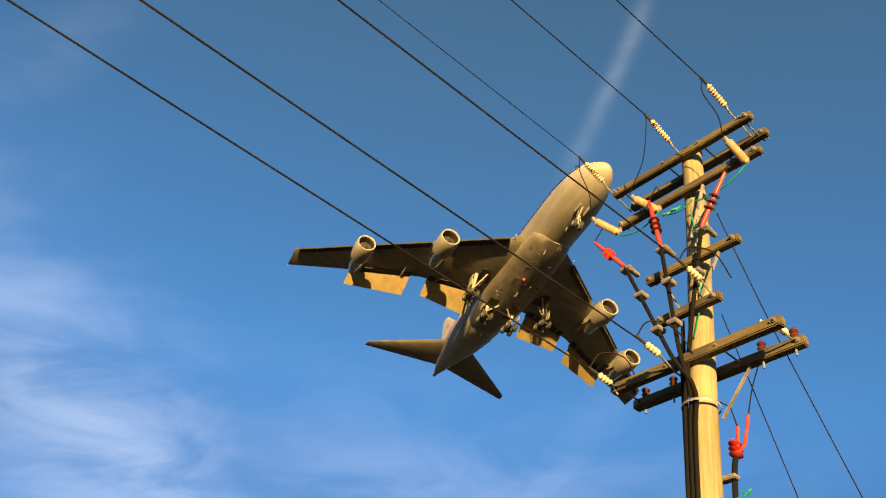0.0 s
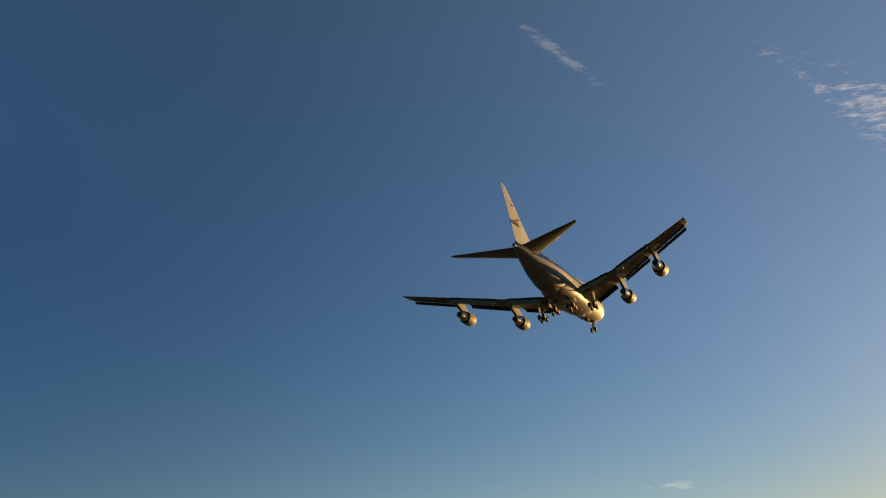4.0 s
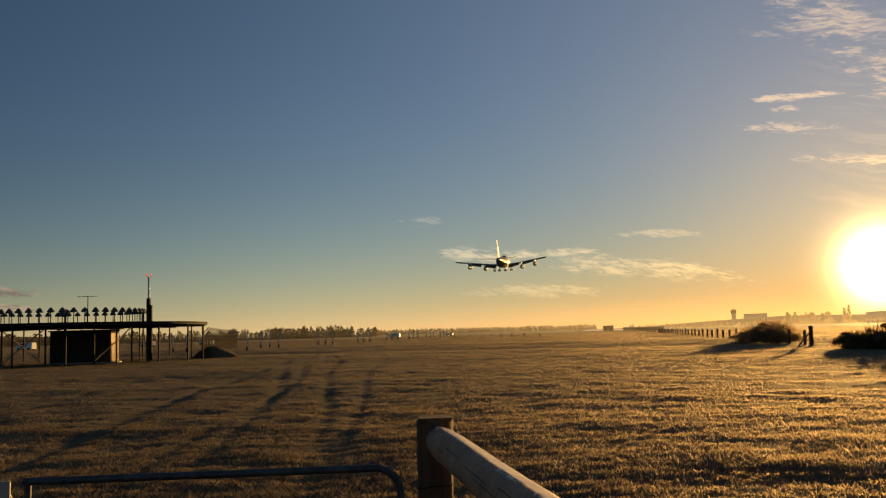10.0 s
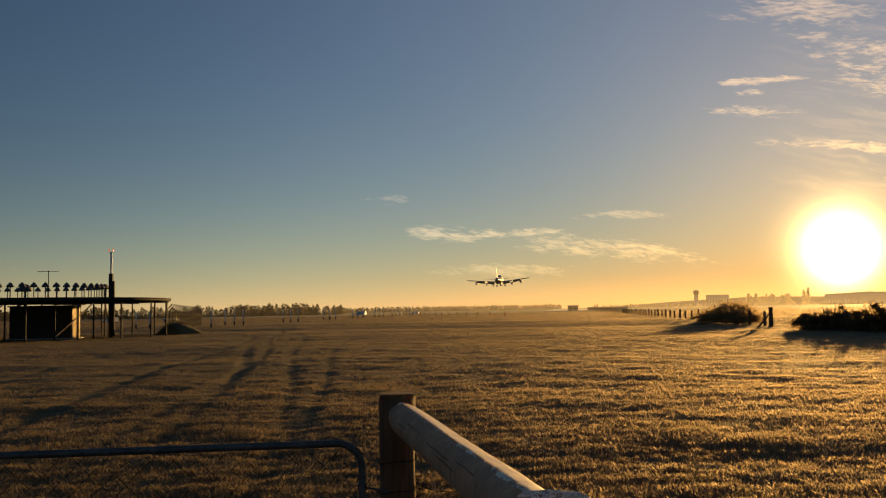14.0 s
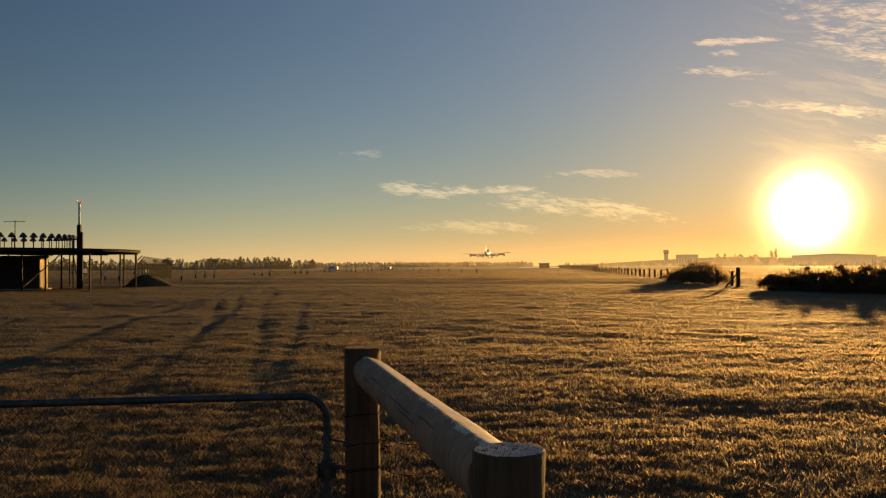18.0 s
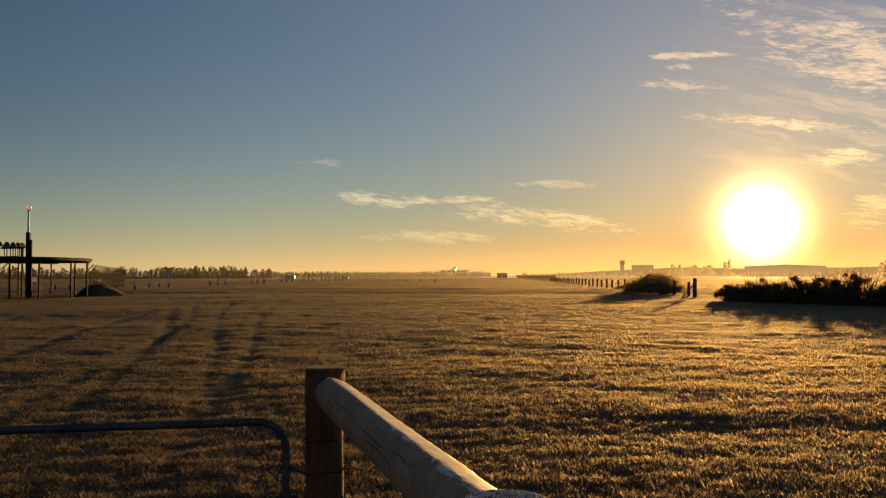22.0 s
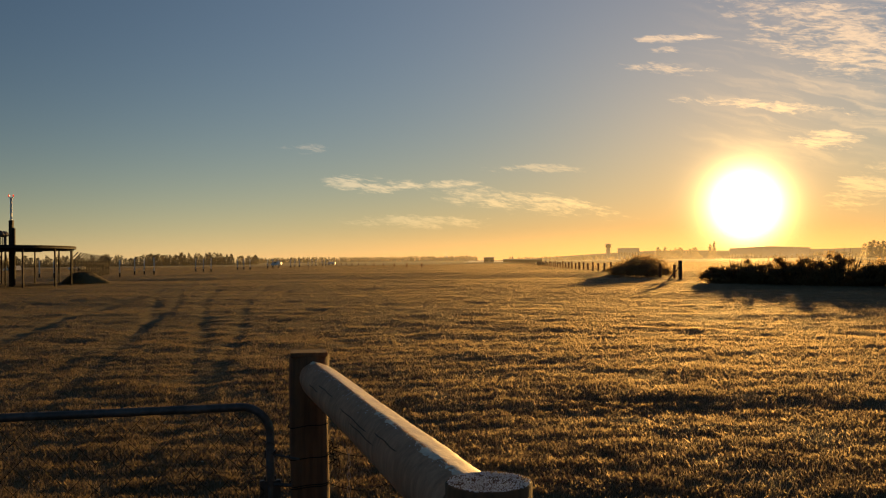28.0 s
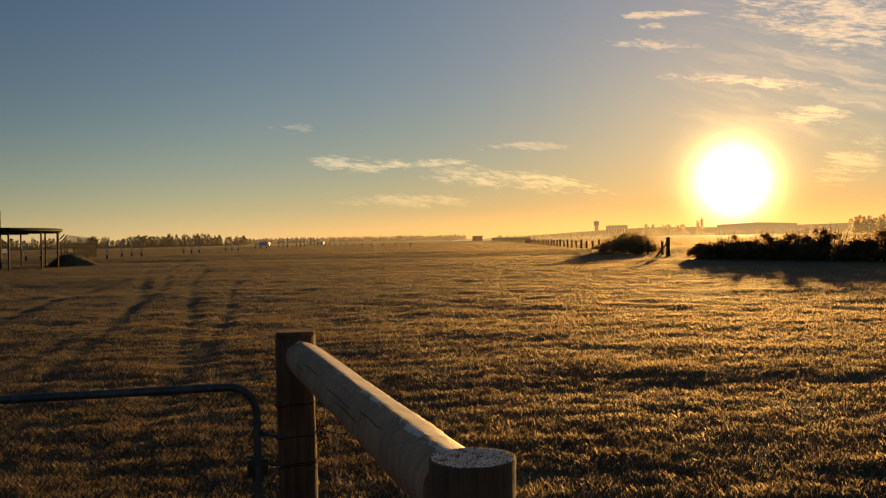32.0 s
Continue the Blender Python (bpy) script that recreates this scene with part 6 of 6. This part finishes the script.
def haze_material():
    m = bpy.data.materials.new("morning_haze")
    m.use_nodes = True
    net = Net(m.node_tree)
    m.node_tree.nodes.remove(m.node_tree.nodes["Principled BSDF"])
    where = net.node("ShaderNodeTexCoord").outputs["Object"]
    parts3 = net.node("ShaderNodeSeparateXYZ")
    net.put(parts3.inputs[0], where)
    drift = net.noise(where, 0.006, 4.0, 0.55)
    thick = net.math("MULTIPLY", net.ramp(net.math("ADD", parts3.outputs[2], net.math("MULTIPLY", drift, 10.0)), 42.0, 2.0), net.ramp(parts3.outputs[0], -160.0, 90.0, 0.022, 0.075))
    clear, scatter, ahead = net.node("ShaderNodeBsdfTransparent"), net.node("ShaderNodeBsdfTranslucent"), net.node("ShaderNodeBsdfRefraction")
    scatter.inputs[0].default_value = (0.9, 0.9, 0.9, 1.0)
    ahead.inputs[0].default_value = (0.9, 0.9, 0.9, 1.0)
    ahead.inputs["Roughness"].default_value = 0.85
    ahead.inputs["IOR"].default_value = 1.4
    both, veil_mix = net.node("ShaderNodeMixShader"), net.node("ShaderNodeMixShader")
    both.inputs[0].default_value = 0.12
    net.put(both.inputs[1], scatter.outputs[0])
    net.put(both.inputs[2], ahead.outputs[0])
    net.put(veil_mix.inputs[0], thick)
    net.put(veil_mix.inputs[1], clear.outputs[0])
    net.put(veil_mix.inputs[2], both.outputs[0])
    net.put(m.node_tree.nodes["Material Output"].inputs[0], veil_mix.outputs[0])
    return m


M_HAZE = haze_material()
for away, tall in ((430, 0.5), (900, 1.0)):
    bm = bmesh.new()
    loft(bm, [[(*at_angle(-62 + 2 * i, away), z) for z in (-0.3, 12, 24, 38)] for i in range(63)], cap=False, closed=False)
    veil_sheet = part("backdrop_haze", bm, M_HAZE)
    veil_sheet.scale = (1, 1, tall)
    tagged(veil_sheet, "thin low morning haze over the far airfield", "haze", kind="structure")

# vehicles and a sign on the road behind the beacon


def van(x, y, turn, label, long=4.8, high=2.0):
    root = tagged(empty("van", m=pose(x, y, 0, 0, 0, turn)), label, "van")
    bm = bmesh.new()
    loft(bm, [[(sx * 0.88, yy, z) for sx, z in ((-1, 0.35), (1, 0.35), (1, top * 0.6), (0.86, top), (-0.86, top), (-1, top * 0.6))] for yy, top in ((-long / 2, high * 0.95), (-long / 2 + 0.3, high), (long * 0.2, high), (long * 0.34, high * 0.62), (long / 2 - 0.1, high * 0.52), (long / 2, high * 0.35))])
    part("body", bm, M_WHITE, root)
    bm = bmesh.new()
    for s in (1, -1):
        box(bm, s * 0.86, long * 0.08, high * 0.78, 0.06, long * 0.22, high * 0.2)
    part("side_glass", bm, M_GLASS, root)
    for sx in (-0.8, 0.8):
        for yy in (-long * 0.3, long * 0.3):
            bm = bmesh.new()
            lathe(bm, [(0.16, -0.1), (0.33, -0.1), (0.33, 0.1), (0.16, 0.1)], 14, pose(sx, yy, 0.33, 0, 90, 0))
            part("wheel", bm, M_TYRE, root)


van(-118, 214, 80, "white van parked beyond the beacon")
van(-96, 236, 70, "white car on the far road", 4.2, 1.5)
van(-83, 246, 75, "pale car on the far road", 4.2, 1.5)
van(-52, 430, 80, "pale van parked by the trees")
van(-28, 465, 85, "white car by the far trees", 4.3, 1.5)
lorry = tagged(empty("lorry", m=pose(-146, 214, 0, 0, 0, 60)), "white lorry with a raised loading arm", "lorry")
bm = bmesh.new()
box(bm, 0, 0.6, 1.6, 2.3, 2.0, 2.4, bevel=0.1)
part("cab", bm, M_WHITE, lorry)
bm = bmesh.new()
box(bm, 0, -2.6, 0.95, 2.3, 4.4, 0.4)
part("flat_bed", bm, M_SHED, lorry)
bm = bmesh.new()
tube(bm, [(0, -0.8, 1.2), (0, -1.2, 3.2), (0, -0.2, 4.3)], 0.14, 6)
part("loading_arm", bm, M_WHITE, lorry)
for sx in (-1.0, 1.0):
    for yy in (0.7, -2.4, -3.8):
        bm = bmesh.new()
        lathe(bm, [(0.2, -0.14), (0.48, -0.14), (0.48, 0.14), (0.2, 0.14)], 14, pose(sx, yy, 0.48, 0, 90, 0))
        part("wheel", bm, M_TYRE, lorry)
sign = tagged(empty("notice_board", m=pose(-98, 148, 0, 0, 0, 30)), "pale notice board on two posts", "sign")
bm = bmesh.new()
box(bm, 0, 0, 1.6, 2.6, 0.08, 1.1, bevel=0.01)
part("board", bm, M_SIDING, sign)
for x in (-1.1, 1.1):
    bm = bmesh.new()
    tube(bm, [(x, 0.08, -0.1), (x, 0.08, 2.1)], 0.06, 6)
    part("sign_post", bm, M_STEEL_DARK, sign)
# runway surface
rw = bmesh.new()
c, s = math.cos(radians(5.9)), math.sin(radians(5.9))
loft(rw, [[(x0 * c + y * s + 12, -x0 * s + y * c, z) for x0, z in ((-23, 0.02), (-22.5, 0.12), (22.5, 0.12), (23, 0.02))] for y in (620, 1200, 2000, 3200)], closed=False, cap=False)
tagged(part("runway", rw, M_CONCRETE), "long grey runway far across the field", "runway", kind="structure")


def motions():
    FLIGHT = [
        (0.0, -46.4, -62.2, 81.8, 3.60, -3.60, -6.50),
        (0.5, -45.1, -27.9, 80.1, 3.33, -3.29, -6.46),
        (1.0, -43.6, 5.7, 78.0, 3.40, -2.78, -6.10),
        (1.5, -41.8, 41.0, 75.3, 3.40, -2.78, -6.10),
        (2.0, -39.8, 74.5, 71.0, 3.46, -3.02, -6.22),
        (2.5, -38.2, 106.3, 68.5, 3.52, -3.27, -6.34),
        (4.5, -25.9, 236.7, 67.9, 3.60, -3.40, -6.50),
        (6.0, -18.1, 335.5, 63.4, 3.40, -2.40, -6.40),
        (8.0, -8.6, 475.5, 55.9, 3.40, -1.40, -6.20),
        (11.0, 11.4, 681.5, 43.7, 3.60, -1.20, -6.00),
        (14.5, 36.6, 921.5, 29.0, 3.80, -1.50, -6.00),
        (17.5, 59.1, 1126.5, 19.9, 4.00, -1.50, -6.00),
        (19.0, 70.0, 1226.5, 16.2, 4.00, -1.50, -6.00),
        (21.0, 83.6, 1351.5, 13.1, 4.20, -1.00, -6.00),
        (24.0, 101.5, 1540.0, 8.6, 4.00, -0.30, -6.00),
        (25.5, 110.0, 1625.0, 6.2, 2.50, -0.30, -6.00),
        (28.0, 121.0, 1745.0, 5.4, 0.30, -0.30, -6.00),
        (32.0, 136.0, 1890.0, 5.3, 0.00, -0.30, -6.00),
    ]
    walk(airliner, [(t, pose(x, y, z, rx, ry, rz)) for t, x, y, z, rx, ry, rz in FLIGHT])


motions()
